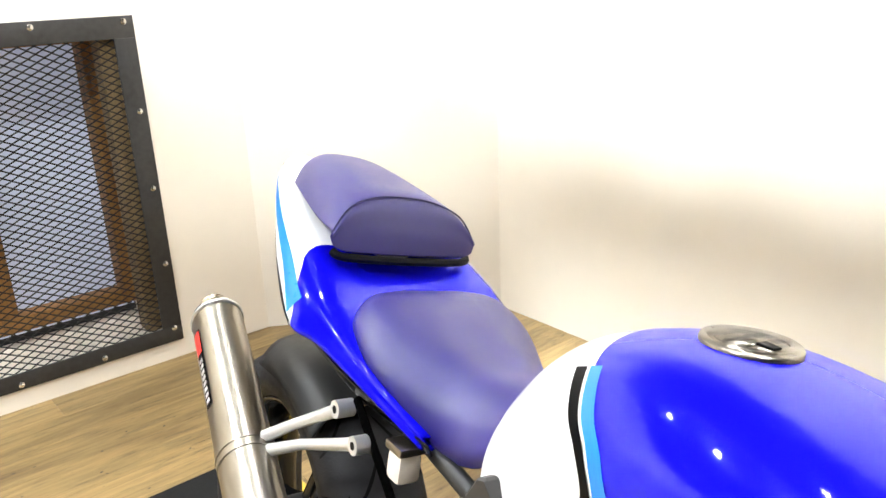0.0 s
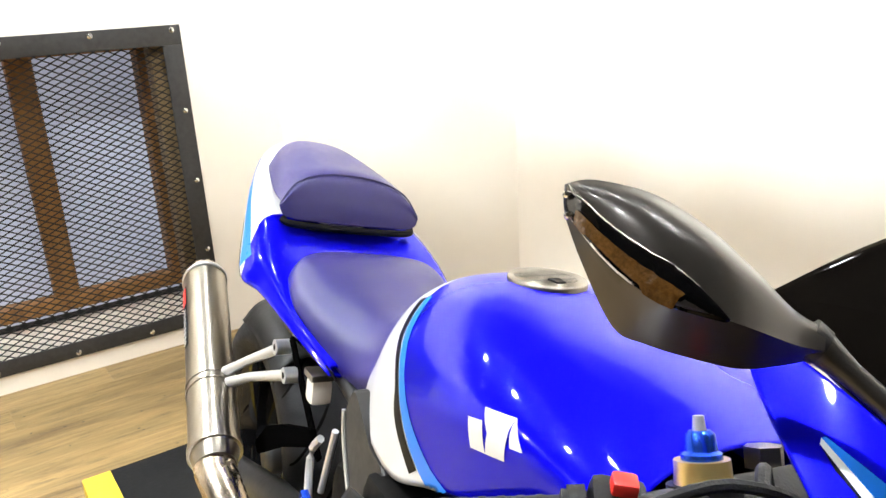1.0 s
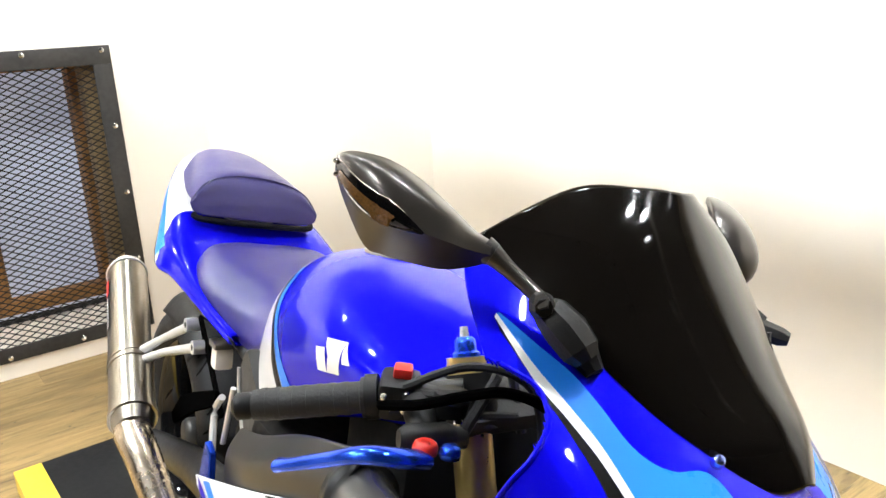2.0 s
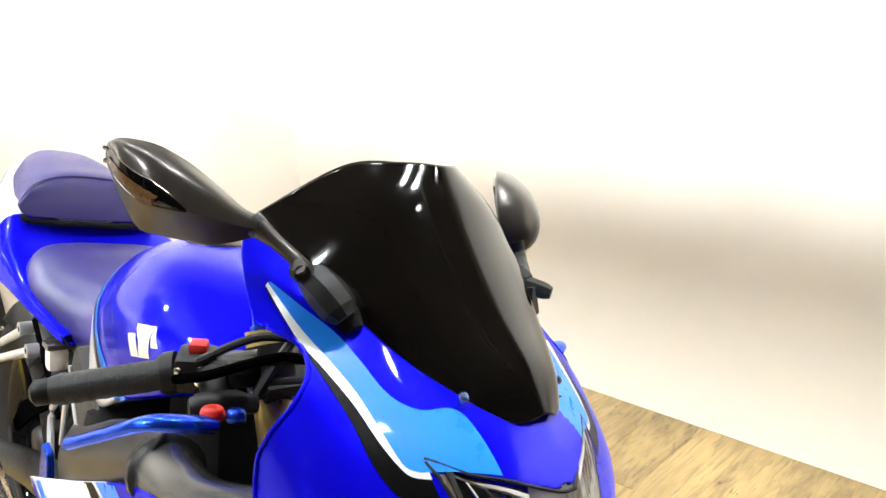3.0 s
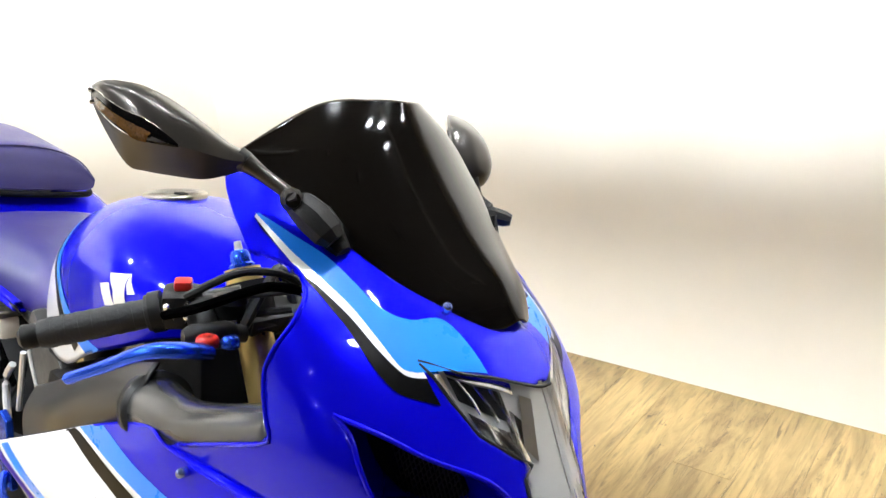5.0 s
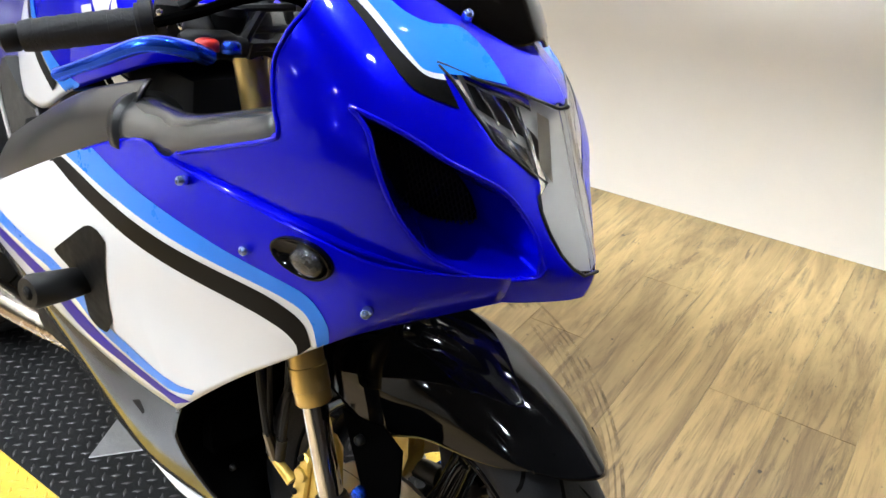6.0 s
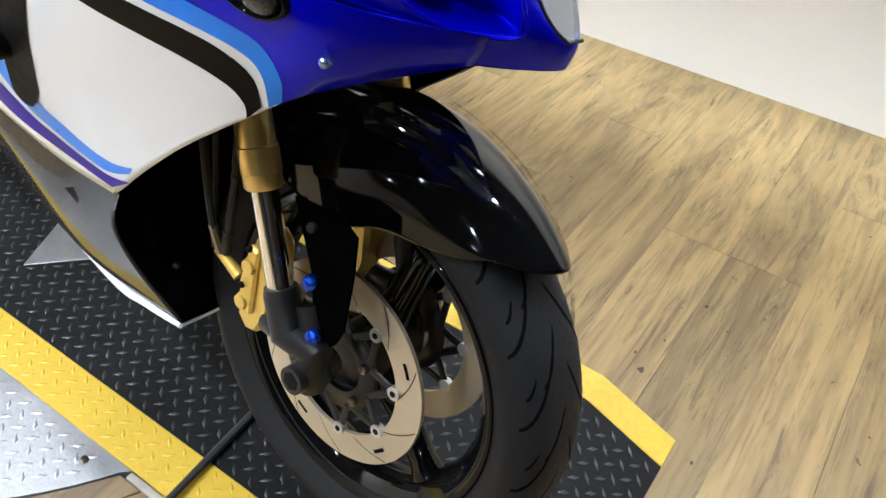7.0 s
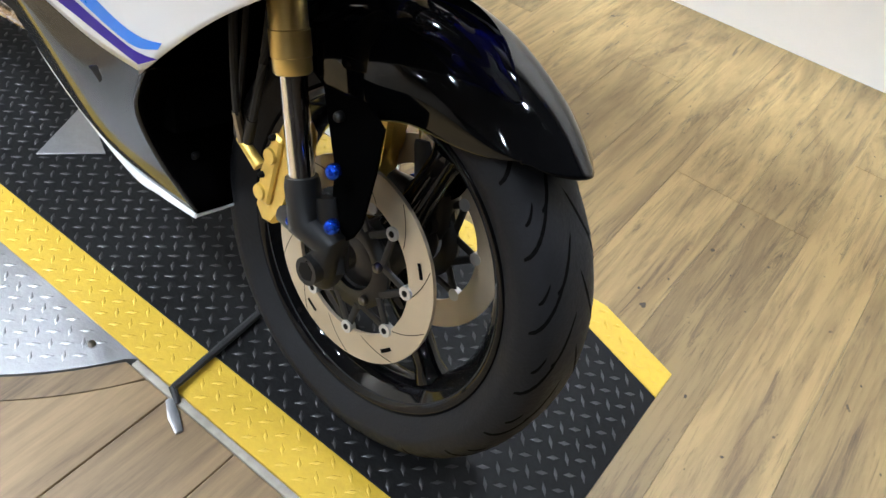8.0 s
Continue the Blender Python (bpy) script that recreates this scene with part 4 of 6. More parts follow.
def clip_on(s):
    """Handlebar with grip, switch housing, lever and its clamp."""
    end, inn = Vector((-.298, s * .290, .870)), Vector((-.240, s * .200, .893))
    d = (end - inn).normalized()
    bar("handlebar", [inn - d * .09, end], .011, SATIN, bike, 14, "black clip-on handlebar")
    g = bar("grip", [inn, inn + d * .006, inn + d * .007, end - d * .008, end], [.019, .019, .0152, .0152, .0142], RUBBER, bike, 18, "black rubber grip")
    for i in range(7):
        p = inn + d * (.018 + i * .013)
        bar("grip_rib", [p, p + d * .005], .0157, RUBBER, g, 18)
    bar("bar_end", [end, end + d * .004, end + d * .016, end + d * .020], [.010, .013, .013, .008], PLASTIC, g, 14, "black bar end plug")
    h = inn - d * .030
    turn = pose(0, 0, 0, 0, 10, s * 33)
    sw = block("switch_housing", h - Vector((.020, .021, .019)), h + Vector((.020, .018, .020)), PLASTIC, bike, "black switch housing with a red switch", .008, turn)
    block("housing_seam", h - Vector((.0206, .0215, .0012)), h + Vector((.0206, .0185, .0012)), DARK, sw, bevel=0, turn=turn)
    block("red_switch", h + Vector((-.006, -.010, .018)), h + Vector((.010, .008, .030)), RED, sw, "red stop switch", .0035, turn)
    bar("start_button", [h + Vector((.016, s * .012, -.006)), h + Vector((.025, s * .018, -.006))], [.007, .006], SATIN, sw, 12)
    bar("throttle_drum", [inn - d * .010, inn + d * .002], [.0215, .0215], PLASTIC, sw, 20)
    for z in (.010, -.010):
        bar("cable_elbow", [h + Vector((.012, 0, z)), h + Vector((.036, -s * .010, z + .004)), h + Vector((.058, -s * .034, z + .010)), h + Vector((.085, -s * .075, z + .016))], [.0055, .005, .0042, .004], RUBBER, sw, 8, bend=5)
    for k in (-1, 1):
        bolt("housing_screw", h + Vector((.018, s * .012 * k + s * .016, .008)), .004, CHROME, sw, (.8, s * .5, .3), k=8)
    # lever
    piv = Vector((-.128, s * .205, .884))
    tip = Vector((-.192, s * .294, .862))
    mid = piv.lerp(tip, .45) + Vector((.024, s * .014, .020))
    lev = bar("lever", [piv, piv.lerp(mid, .5) + Vector((.010, 0, .004)), mid, tip.lerp(mid, .4), tip, tip + Vector((-.012, s * .004, -.006))], [.012, .011, .010, .0088, .0080, .0092], BLUEANO, bike, 12, "blue anodised folding lever", .7, bend=5)
    bolt("adjuster", piv + Vector((-.004, s * -.004, .008)), .011, RED, lev, (0, 0, 1), "red lever adjuster")
    bolt("pivot_bolt", piv + Vector((.010, s * -.020, .008)), .009, BLUEANO, lev, (0, 0, 1))
    # master cylinder, clamp and hoses
    mc = bar("master_cylinder", [(-.158, s * .212, .889), (-.156, s * .205, .889), (-.152, s * .168, .888), (-.150, s * .160, .888)], [.009, .0135, .0135, .010], PLASTIC, bike, 16, "black brake master cylinder with its perch")
    bar("perch", [(-.158, s * .186, .889), (-.196, s * .172, .899)], [.012, .016], PLASTIC, mc, 12)
    bar("perch_clamp", [(-.206, s * .160, .903), (-.216, s * .176, .899)], [.0185, .0185], SATIN, mc, 18)
    if s < 0:
        bar("fluid_cup", [(-.176, s * .150, .898), (-.176, s * .150, .910), (-.176, s * .150, .912), (-.176, s * .150, .919)], [.0155, .0165, .0180, .0165], PLASTIC, mc, 20)
    bar("banjo", [(-.150, s * .150, .886), (-.152, s * .175, .888)], .010, SATIN, mc, 12)
    bolt("perch_bolt", (-.196, s * .186, .897), .0045, CHROME, mc, (.7, s * .6, .2), k=8)
    bar("brake_hose", [(-.150, s * .150, .892), (-.165, s * .115, .925), (-.200, s * .07, .930), (-.190, s * .05, .86)], .0055, RUBBER, bike, 8, "black rubber hose", bend=6)
    bar("cable", [(-.205, s * .185, .915), (-.180, s * .13, .940), (-.150, s * .08, .925), (-.140, s * .06, .85)], .0045, RUBBER, bike, 8, "black control cable", bend=6)
    bar("throttle_cable", [(-.208, s * .205, .899), (-.168, s * .190, .914), (-.137, s * .160, .932), (-.120, s * .13, .938), (-.105, s * .09, .92), (-.110, s * .05, .86)], .0050, GUARD, bike, 8, "black throttle cable", bend=6)
    bar("clamp", [(-.221, s * .103, .915), (-.199, s * .103, .866)], [.026, .026], PLASTIC, bike, 24, "black handlebar clamp on the fork leg")
    block("clamp_ear", (-.225, s * .150 - .022, .885), (-.195, s * .150 + .022, .915), SATIN, bike, "black clamp ear", .006)
    for z in (.90, .88):
        bolt("clamp_bolt", (-.19, s * .128, z), .006, CHROME, bike, (.8, s * .5, 0), k=8)


clip_on(-1)
clip_on(1)


def frame_and_engine():
    rows = [
        [(-.68, -.165, .66), (-.50, -.200, .735), (-.36, -.205, .80), (-.23, -.20, .842)],
        [(-.68, -.185, .62), (-.50, -.222, .700), (-.36, -.225, .765), (-.23, -.22, .81)],
        [(-.68, -.180, .56), (-.50, -.215, .64), (-.36, -.22, .70), (-.23, -.215, .76)],
        [(-.68, -.15, .53), (-.50, -.18, .60), (-.36, -.19, .66), (-.23, -.19, .72)],
    ]
    for half in (rows, [[left(v) for v in r] for r in rows]):
        shell("frame_spar", half, FRAME, bike, 8, 6, mirror=False, label="satin black alloy frame spar")
    for s in (-1, 1):
        bm = bmesh.new()
        tube(bm, catmull([sided(q, s) for q in ((-.235, -.200, .790), (-.19, -.204, .795), (-.12, -.205, .808), (-.005, -.195, .845))], 6), [.034 - .008 * min(1, i / 9) for i in range(19)], 20)
        part("air_tube", bm, AIRTUBE, bike, "black ram air tube")
        bm = bmesh.new()
        tube(bm, [(-.245, s * .198, .787), (-.228, s * .200, .791)], [.039, .039], 20)
        part("air_tube_collar", bm, SATIN, bike)
    block("airbox", (-.42, -.13, .66), (-.27, .13, .83), DARK, bike, "black airbox under the tank", .02)
    block("engine", (-.66, -.165, .36), (-.30, .165, .70), DARK, bike, "black engine block behind the fairing", .03)
    block("gearbox", (-.86, -.12, .38), (-.64, .12, .60), DARK, bike, "black gearbox casing", .03)
    # pivot plates and seat rails
    for s in (-1, 1):
        drop = 0 if s < 0 else .06
        slab("pivot_plate", [(x, z - drop) for x, z in ((-.745, .757), (-.732, .762), (-.674, .707), (-.640, .708), (-.60, .665), (-.66, .55), (-.74, .44), (-.80, .43), (-.79, .52), (-.716, .618), (-.753, .682), (-.762, .726))], s * .126, s * .146, PLATE, bike, "satin dark grey frame pivot plate", .003)
        bar("plate_edge", [(-.762, s * .147, .722 - drop), (-.752, s * .147, .682 - drop), (-.718, s * .147, .620 - drop)], .0035, ALLOY, bike, 8, "bare alloy edge of the pivot plate", bend=4)
        bar("seat_rail", [(-.74, s * .105, .690), (-.92, s * .100, .715), (-1.30, s * .08, .80)], .012, SATIN, bike, 10, "black seat rail")
        bar("rail_brace", [(-.852, s * .140, .600 - drop), (-1.015, s * .140, .725 - drop)], .0085, GUARD, bike, 8, "black flat subframe brace", squash=.5, up=(0, 1, 0))
        bar("strut", [(-.796, s * .142, .673), (-.828, s * .142, .563)], .0050, ALLOY, bike, 8, "bare alloy rod")
    block("brake_reservoir", (-.915, -.148, .668), (-.884, -.115, .708), RESERVOIR, bike, "cream rear brake fluid reservoir with black lid", .008)
    block("reservoir_lid", (-.918, -.151, .707), (-.881, -.112, .718), STEEL, bike, "grey reservoir lid", .003)


AIRTUBE = material("grey_black_moulding", (0.05, 0.05, 0.05), 0.22, 0.1, spec=0.6, vary=0.08, vary_scale=5)
PLATE = material("satin_dark_plate", (0.035, 0.034, 0.033), 0.5, 0.2, bump=0.05, scale=300, vary=0.03)
FRAME = material("satin_grey_black_frame", (0.010, 0.010, 0.010), 0.30, 0.1, spec=0.5)
frame_and_engine()


def rearset():
    a = Vector((-1.032, -.148, .705))
    b = Vector((-.972, -.150, .682))
    k = Vector((-1.165, -.225, .600))
    h = bar("exhaust_hanger", [a, a.lerp(k, .5) + Vector((0, 0, .004)), k], [.0095, .0075, .011], ALLOY, bike, 12, "cast alloy exhaust hanger bracket")
    bar("arm", [b, b.lerp(k, .5), k + Vector((.004, 0, -.014))], [.0095, .0075, .011], ALLOY, h, 12)
    for q in (a, b):
        bar("boss", [q + Vector((0, .012, 0)), q + Vector((0, -.014, 0))], [.0125, .0125], ALLOY, h, 16)
        bar("hole", [q + Vector((0, -.010, 0)), q + Vector((0, -.0145, 0))], [.0055, .0055], DARK, h, 12)
    bar("strap", [k + Vector((-.048, .008, .040)), k, k + Vector((.030, -.004, -.024))], .0075, ALLOY, h, 8)
    peg = bar("rider_footpeg", [(-.80, -.165, .455), (-.87, -.255, .440)], .012, BLUEANO, bike, 12, "blue anodised footpeg on a rearset")
    for i in range(6):
        p = Vector((-.815, -.185, .452)).lerp(Vector((-.868, -.252, .441)), i / 5)
        bar("knurl", [p, p + Vector((-.004, -.005, 0))], .0145, BLUEANO, peg, 12)
    slab("rearset_plate", [(-.83, .57), (-.80, .56), (-.79, .44), (-.82, .43), (-.85, .50)], -.172, -.160, BLUEANO, bike, "blue anodised rearset plate", .002)
    bar("brake_pedal", [(-.80, -.178, .47), (-.74, -.20, .465), (-.69, -.205, .475)], .007, BLUEANO, bike, 8, "blue brake pedal", bend=4)
    bar("brake_rod", [(-.82, -.160, .50), (-.86, -.150, .60), (-.84, -.145, .64)], .006, ALLOY, bike, 8, "alloy brake rod", bend=4)
    slab("heel_guard", [(-.872, .640), (-.868, .612), (-1.00, .545), (-1.12, .470), (-1.14, .485), (-1.08, .545), (-1.00, .585)], -.150, -.140, GUARD, bike, "black heel guard bracket", .002)


rearset()


def exhaust():
    a, b = Vector((-1.048, -.243, .535)), Vector((-1.425, -.192, .703))
    d = (b - a).normalized()
    def can(f0, f1, r0, r1=None, mat=STEEL, name="exhaust_can", parent=None, label="", over=0.0):
        return bar(name, [a + (b - a) * f0, a + (b - a) * f1], [r0 * .91, (r1 or r0) * .91], mat, parent or bike, 36, label, 1.16, up=(0, 0, 1))
    ex = can(-.03, .97, .0455, label="brushed oval steel exhaust silencer", name="exhaust_silencer")
    can(-.105, -.02, .037, .0458, mat=STEEL, name="front_cap", parent=ex)
    can(-.045, -.015, .0482, mat=STEEL, name="cap_band", parent=ex)
    can(.955, 1.0, .0465, .043, mat=CHROME, name="end_cap", parent=ex)
    for f in (-.025, .967):
        can(f, f + .008, .0478, mat=ALLOY, name="band", parent=ex)
    for f in (.255, .290):
        can(f, f + .022, .0472, mat=STEEL, name="clamp_strap", parent=ex)
    tail_p = b + d * .03
    bar("tail_pipe", [b - d * .02, b + d * .006, tail_p, tail_p, b], [.024, .024, .024, .020, .019], PIPE, ex, 24)
    bar("link_pipe", [a - d * .02, a - d * .05, a - d * .075 + Vector((.02, .01, -.01)), Vector((-.86, -.205, .40)), Vector((-.74, -.13, .33)), Vector((-.60, -.05, .29))], [.034, .033, .031, .027, .025, .025], PIPE, bike, 24, "heat-tinted steel exhaust link pipe", bend=6)
    # the maker's plate, drawn as plain shapes
    side = d.cross(Vector((0, 0, 1))).normalized()
    if side.y > 0:
        side = -side
    upn = side.cross(d).normalized()
    if upn.z < 0:
        upn = -upn
    def plate(name, f0, f1, w0, w1, mat, lift):
        bm = bmesh.new()
        rows = []
        for i in range(7):
            t = w0 + (w1 - w0) * i / 6
            rows.append([a + (b - a) * f + side * ((.0414 + lift) * math.cos(t)) + upn * ((.0414 + lift) * 1.16 * math.sin(t)) for f in (f0, (f0 + f1) / 2, f1)])
        lay(bm, rows)
        part(name, bm, mat, ex)
    plate("badge", .50, .88, .05, .45, BLACKP, .0008)
    plate("badge_mark", .76, .87, .08, .42, RED, .0014)
    for i in range(8):
        plate("badge_bar", .52 + i * .028, .538 + i * .028, .12, .36, ALLOY, .0014)


exhaust()


WHEEL = Vector((.013, .03, .297))


def wheel(c, radius, width, rim_r, name, label):
    w = tagged_part(name, label)
    h = width / 2
    prof = [(rim_r - .004, -h * .62), (rim_r + .012, -h * .72)]
    for i in range(21):
        t = -1 + 2 * i / 20
        prof.append((radius - (radius - rim_r - .03) * (abs(t) ** 2.6) * .95, h * math.sin(t * math.pi / 2 * .98)))
    prof += [(rim_r + .012, h * .72), (rim_r - .004, h * .62)]
    bm = bmesh.new()
    disc_profile(bm, prof, c, 96)
    part("tyre", bm, TYRE, w, "worn black sport tyre with sweeping grooves")
    # rim barrel with flanges
    hw = h * .66
    prof = [(rim_r + .010, -hw), (rim_r + .011, -hw - .004), (rim_r + .004, -hw - .005), (rim_r - .004, -hw + .004), (rim_r - .012, -hw + .010), (rim_r - .026, -hw * .3),
            (rim_r - .026, hw * .3), (rim_r - .012, hw - .010), (rim_r - .004, hw - .004), (rim_r + .004, hw + .005), (rim_r + .011, hw + .004), (rim_r + .010, hw)]
    bm = bmesh.new()
    disc_profile(bm, prof, c, 96)
    part("rim", bm, BLACKP, w, "gloss black cast rim")
    bm = bmesh.new()
    disc_profile(bm, [(.0, -.055), (.034, -.055), (.040, -.045), (.040, .045), (.034, .055), (.0, .055)], c, 32)
    part("hub", bm, SATIN, w)
    for i in range(3):
        a = math.radians(-46 + i * 120)
        p, q = (c + Vector((r * math.cos(a), 0, r * math.sin(a))) for r in (.03, rim_r - .022))
        bar("spoke", [p, p.lerp(q, .45), p.lerp(q, .85), q], [.030, .020, .019, .026], BLACKP, w, 12, up=(0, 1, 0), squash=.9)
    return w


def tagged_part(name, label):
    ob = new(name)
    ob.parent = bike
    ob["label"] = label
    return ob


front = wheel(WHEEL, .275, .118, .200, "front_wheel", "black front wheel with twin steel brake discs")
rear = wheel(Vector((-1.375, 0, .315)), .315, .185, .218, "rear_wheel", "black rear wheel with a wide tyre")


def grooves(w, c, radius, width, rim_r, count):
    """Curved rain grooves on both shoulders of the tyre."""
    h = width / 2
    def skin(t, a, lift):
        r = radius - (radius - rim_r - .03) * (abs(t) ** 2.6) * .95 + lift
        return c + Vector((r * math.cos(a), h * math.sin(t * math.pi / 2 * .98), r * math.sin(a)))
    for i in range(count):
        for s in (-1, 1):
            a0 = i * math.tau / count + (math.pi / count if s > 0 else 0)
            for t0, t1, sweep, wide in ((.08, .80, .34, .0085), (.05, .40, .20, .0080), (.50, .68, .07, .0065)):
                off = {.34: 0, .20: .16, .07: .13}[sweep]
                la, lb = [], []
                for k in range(9):
                    f = k / 8
                    t = s * (t0 + (t1 - t0) * f)
                    a = a0 + off + sweep * ((1 - f) ** 1.7)
                    g = wide * (.35 + .65 * math.sin(math.pi * min(1, .15 + f * .8)))
                    la.append(skin(t, a - g / radius / 2, .0004)), lb.append(skin(t, a + g / radius / 2, .0004))
                bm = bmesh.new()
                lay(bm, [la, lb])
                part("tread_groove", bm, GROOVE, w)


grooves(front, WHEEL, .275, .118, .200, 20)
grooves(rear, Vector((-1.375, 0, .315)), .315, .185, .218, 14)


def brake_disc(s):
    c = WHEEL + Vector((0, s * .062, 0))
    bm = bmesh.new()
    disc_profile(bm, [(.093, -.0025), (.131, -.0025), (.131, .0025), (.093, .0025), (.093, -.0025)], c, 72)
    d = sharpen(part("brake_disc", bm, DISC, front, "slotted steel brake disc on a black carrier"))
    for i in range(10):
        a = i * math.tau / 10 + .15
        def at(r, b, o=.0031):
            return c + Vector((r * math.cos(b), s * o, r * math.sin(b)))
        # curved slots cut across the braking face
        bm = bmesh.new()
        inner = [at(.096 + .033 * k / 6, a + .38 * k / 6) for k in range(7)]
        outer = [at(.096 + .033 * k / 6, a + .38 * k / 6 + .016) for k in range(7)]
        lay(bm, [inner, outer])
        part("slot", bm, GROOVE, d)
        if i % 2:
            continue
        bm = bmesh.new()
        lay(bm, [[at(.1115, a + .30 + .17 * k / 4) for k in range(5)], [at(.1165, a + .30 + .17 * k / 4) for k in range(5)]])
        part("slot", bm, GROOVE, d)
    for i in range(8):
        a = i * math.tau / 8 + .22
        e = c + Vector((.091 * math.cos(a), s * .001, .091 * math.sin(a)))
        r = c + Vector((.055 * math.cos(a + .25), s * .001, .055 * math.sin(a + .25)))
        r2 = c + Vector((.055 * math.cos(a - .42), s * .001, .055 * math.sin(a - .42)))
        for q in (r, r2):
            bar("carrier_arm", [q, e], [.0055, .005], SATIN, d, 8, up=(0, 1, 0), squash=.6)
        bar("button", [e + Vector((0, s * -.004, 0)), e + Vector((0, s * .005, 0))], [.0085, .0085], ALLOY, d, 14)
        bar("button_hole", [e, e + Vector((0, s * .0056, 0))], [.004, .004], DARK, d, 10)
    bm = bmesh.new()
    disc_profile(bm, [(.036, -.003), (.060, -.003), (.060, .004), (.036, .004), (.036, -.003)], c, 40)
    part("carrier_hub", bm, SATIN, d)
    for i in range(5):
        a = i * math.tau / 5 + .5
        bolt("carrier_bolt", c + Vector((.048 * math.cos(a), s * .004, .048 * math.sin(a))), .0065, STEEL, d, (0, s, 0), k=8)


brake_disc(-1)
brake_disc(1)


def fork(s):
    top, low = Vector((-.2252, s * .105, .931)), Vector((-.065, s * .103, .516))
    d = (low - top).normalized()
    foot = low + d * .112
    f = bar("fork_leg", [top, top + d * .02, low - d * .045, low - d * .044, low - d * .018, low - d * .017, low - d * .003, low], [.0195, .020, .020, .0215, .0215, .0205, .0205, .018], GOLD, bike, 24, "gold anodised upside-down fork leg")
    bar("stanchion", [low - d * .01, foot + d * .01], [.0145, .0145], CHROME, f, 24, "polished steel stanchion")
    ax = Vector((.028, s * .094, .330))
    bar("fork_foot", [foot - d * .004, foot + d * .004, foot + d * .05, ax + Vector((0, 0, .03)), ax, ax - Vector((0, 0, .024))], [.018, .020, .021, .022, .025, .016], SATIN, f, 18, "dark grey axle casting")
    bar("axle_end", [ax + Vector((0, s * -.03, 0)), ax + Vector((0, s * .030, 0)), ax + Vector((0, s * .030, 0)), ax + Vector((0, s * .018, 0))], [.0165, .0165, .0115, .011], SATIN, f, 20)
    bar("axle_hex", [ax + Vector((0, s * .010, 0)), ax + Vector((0, s * .0305, 0))], [.0115, .0115], DARK, f, 6)
    bar("fender_stay", [foot + d * .01 + Vector((.022, -s * .01, 0)), foot + d * .09 + Vector((.034, -s * .008, 0))], [.020, .018], PLASTIC, f, 12, squash=.5, up=(0, 1, 0))
    for q in ((.026, .455), (.040, .395)):
        bolt("blue_bolt", (q[0], s * .112, q[1]), .0085, BLUEANO, f, (.2, s, .1))
    bolt("blue_bolt", (-.030, s * .100, .352), .007, BLUEANO, f, (.2, s, .1))
    bar("cap", [top + d * .002, top - d * .004, top - d * .006, top - d * .017, top - d * .020], [.0145, .0145, .0115, .0105, .0075], BLUEANO, f, 20, "blue anodised fork cap")
    bar("preload_stud", [top - d * .018, top - d * .030], [.005, .004], ALLOY, f, 10)
    # radial caliper behind the leg
    cal = slab("brake_caliper", [(-.073, .455), (-.055, .440), (-.050, .395), (-.060, .370), (-.052, .350), (-.068, .315), (-.088, .308), (-.106, .325), (-.102, .365), (-.093, .385), (-.091, .420), (-.083, .448)],
               s * .056, s * .093, CALIPER, bike, "gold radial brake caliper", .006)
    slab("caliper_bridge", [(-.085, .435), (-.070, .430), (-.075, .340), (-.096, .338), (-.095, .38)], s * .091, s * .099, CALIPER, cal, bevel=.003)
    for q in ((-.083, .405), (-.091, .352)):
        bar("piston_cap", [(q[0], s * .096, q[1]), (q[0], s * .102, q[1])], [.011, .009], CALIPER, cal, 16)
        bolt("caliper_screw", (q[0], s * .098, q[1] + .024), .004, DARK, cal, (0, s, 0), k=8)
    bar("bleed_nipple", [(-.079, s * .075, .455), (-.076, s * .075, .482)], [.004, .003], STEEL, cal, 8)
    bar("caliper_lug", [(-.058, s * .085, .340), (-.020, s * .088, .345)], [.014, .016], SATIN, cal, 12)
    bar("banjo_fitting", [(-.110, s * .088, .372), (-.146, s * .092, .392)], [.008, .006], CALIPER, cal, 10)
    bolt("caliper_bolt", (-.078, s * .070, .458), .007, CALIPER, cal, (0, 0, 1))
    bar("brake_line", [(-.146, s * .094, .392), (-.160, s * .088, .44), (-.172, s * .085, .53), (-.19, s * .08, .62)], .0038, RUBBER, bike, 8, "black front brake line", bend=6)
    bar("hose_fitting", [(-.140, s * .092, .390), (-.150, s * .099, .425)], [.0065, .0055], STEEL, cal, 8)
    bar("brake_line", [(-.140, s * .092, .390), (-.150, s * .10, .43), (-.165, s * .105, .52), (-.185, s * .10, .62)], .0045, RUBBER, bike, 8, "black front brake line", bend=6)
    return f


fork(-1)
fork(1)


def yokes():
    d = Vector((.171, 0, -.446)).normalized()
    for z, nm in ((.886, "top_yoke"), (.70, "lower_yoke")):
        k = (.962 - z) / -d.z
        c = Vector((-.236, 0, .962)) + d * k
        block(nm, c - Vector((.034, .122, .011)), c + Vector((.030, .122, .011)), PLASTIC, bike, "black fork yoke", .006, pose(0, 0, 0, 0, 21, 0))
    for s in (-1, 1):
        bar("yoke_collar", [(-.2235, s * .105, .926), (-.2195, s * .105, .916)], [.0195, .0205], GOLD, bike, 20, "gold clamp collar")
    bar("steering_nut", [(-.250, 0, .896), (-.256, 0, .912)], .016, STEEL, bike, 6, "steel steering nut")


yokes()




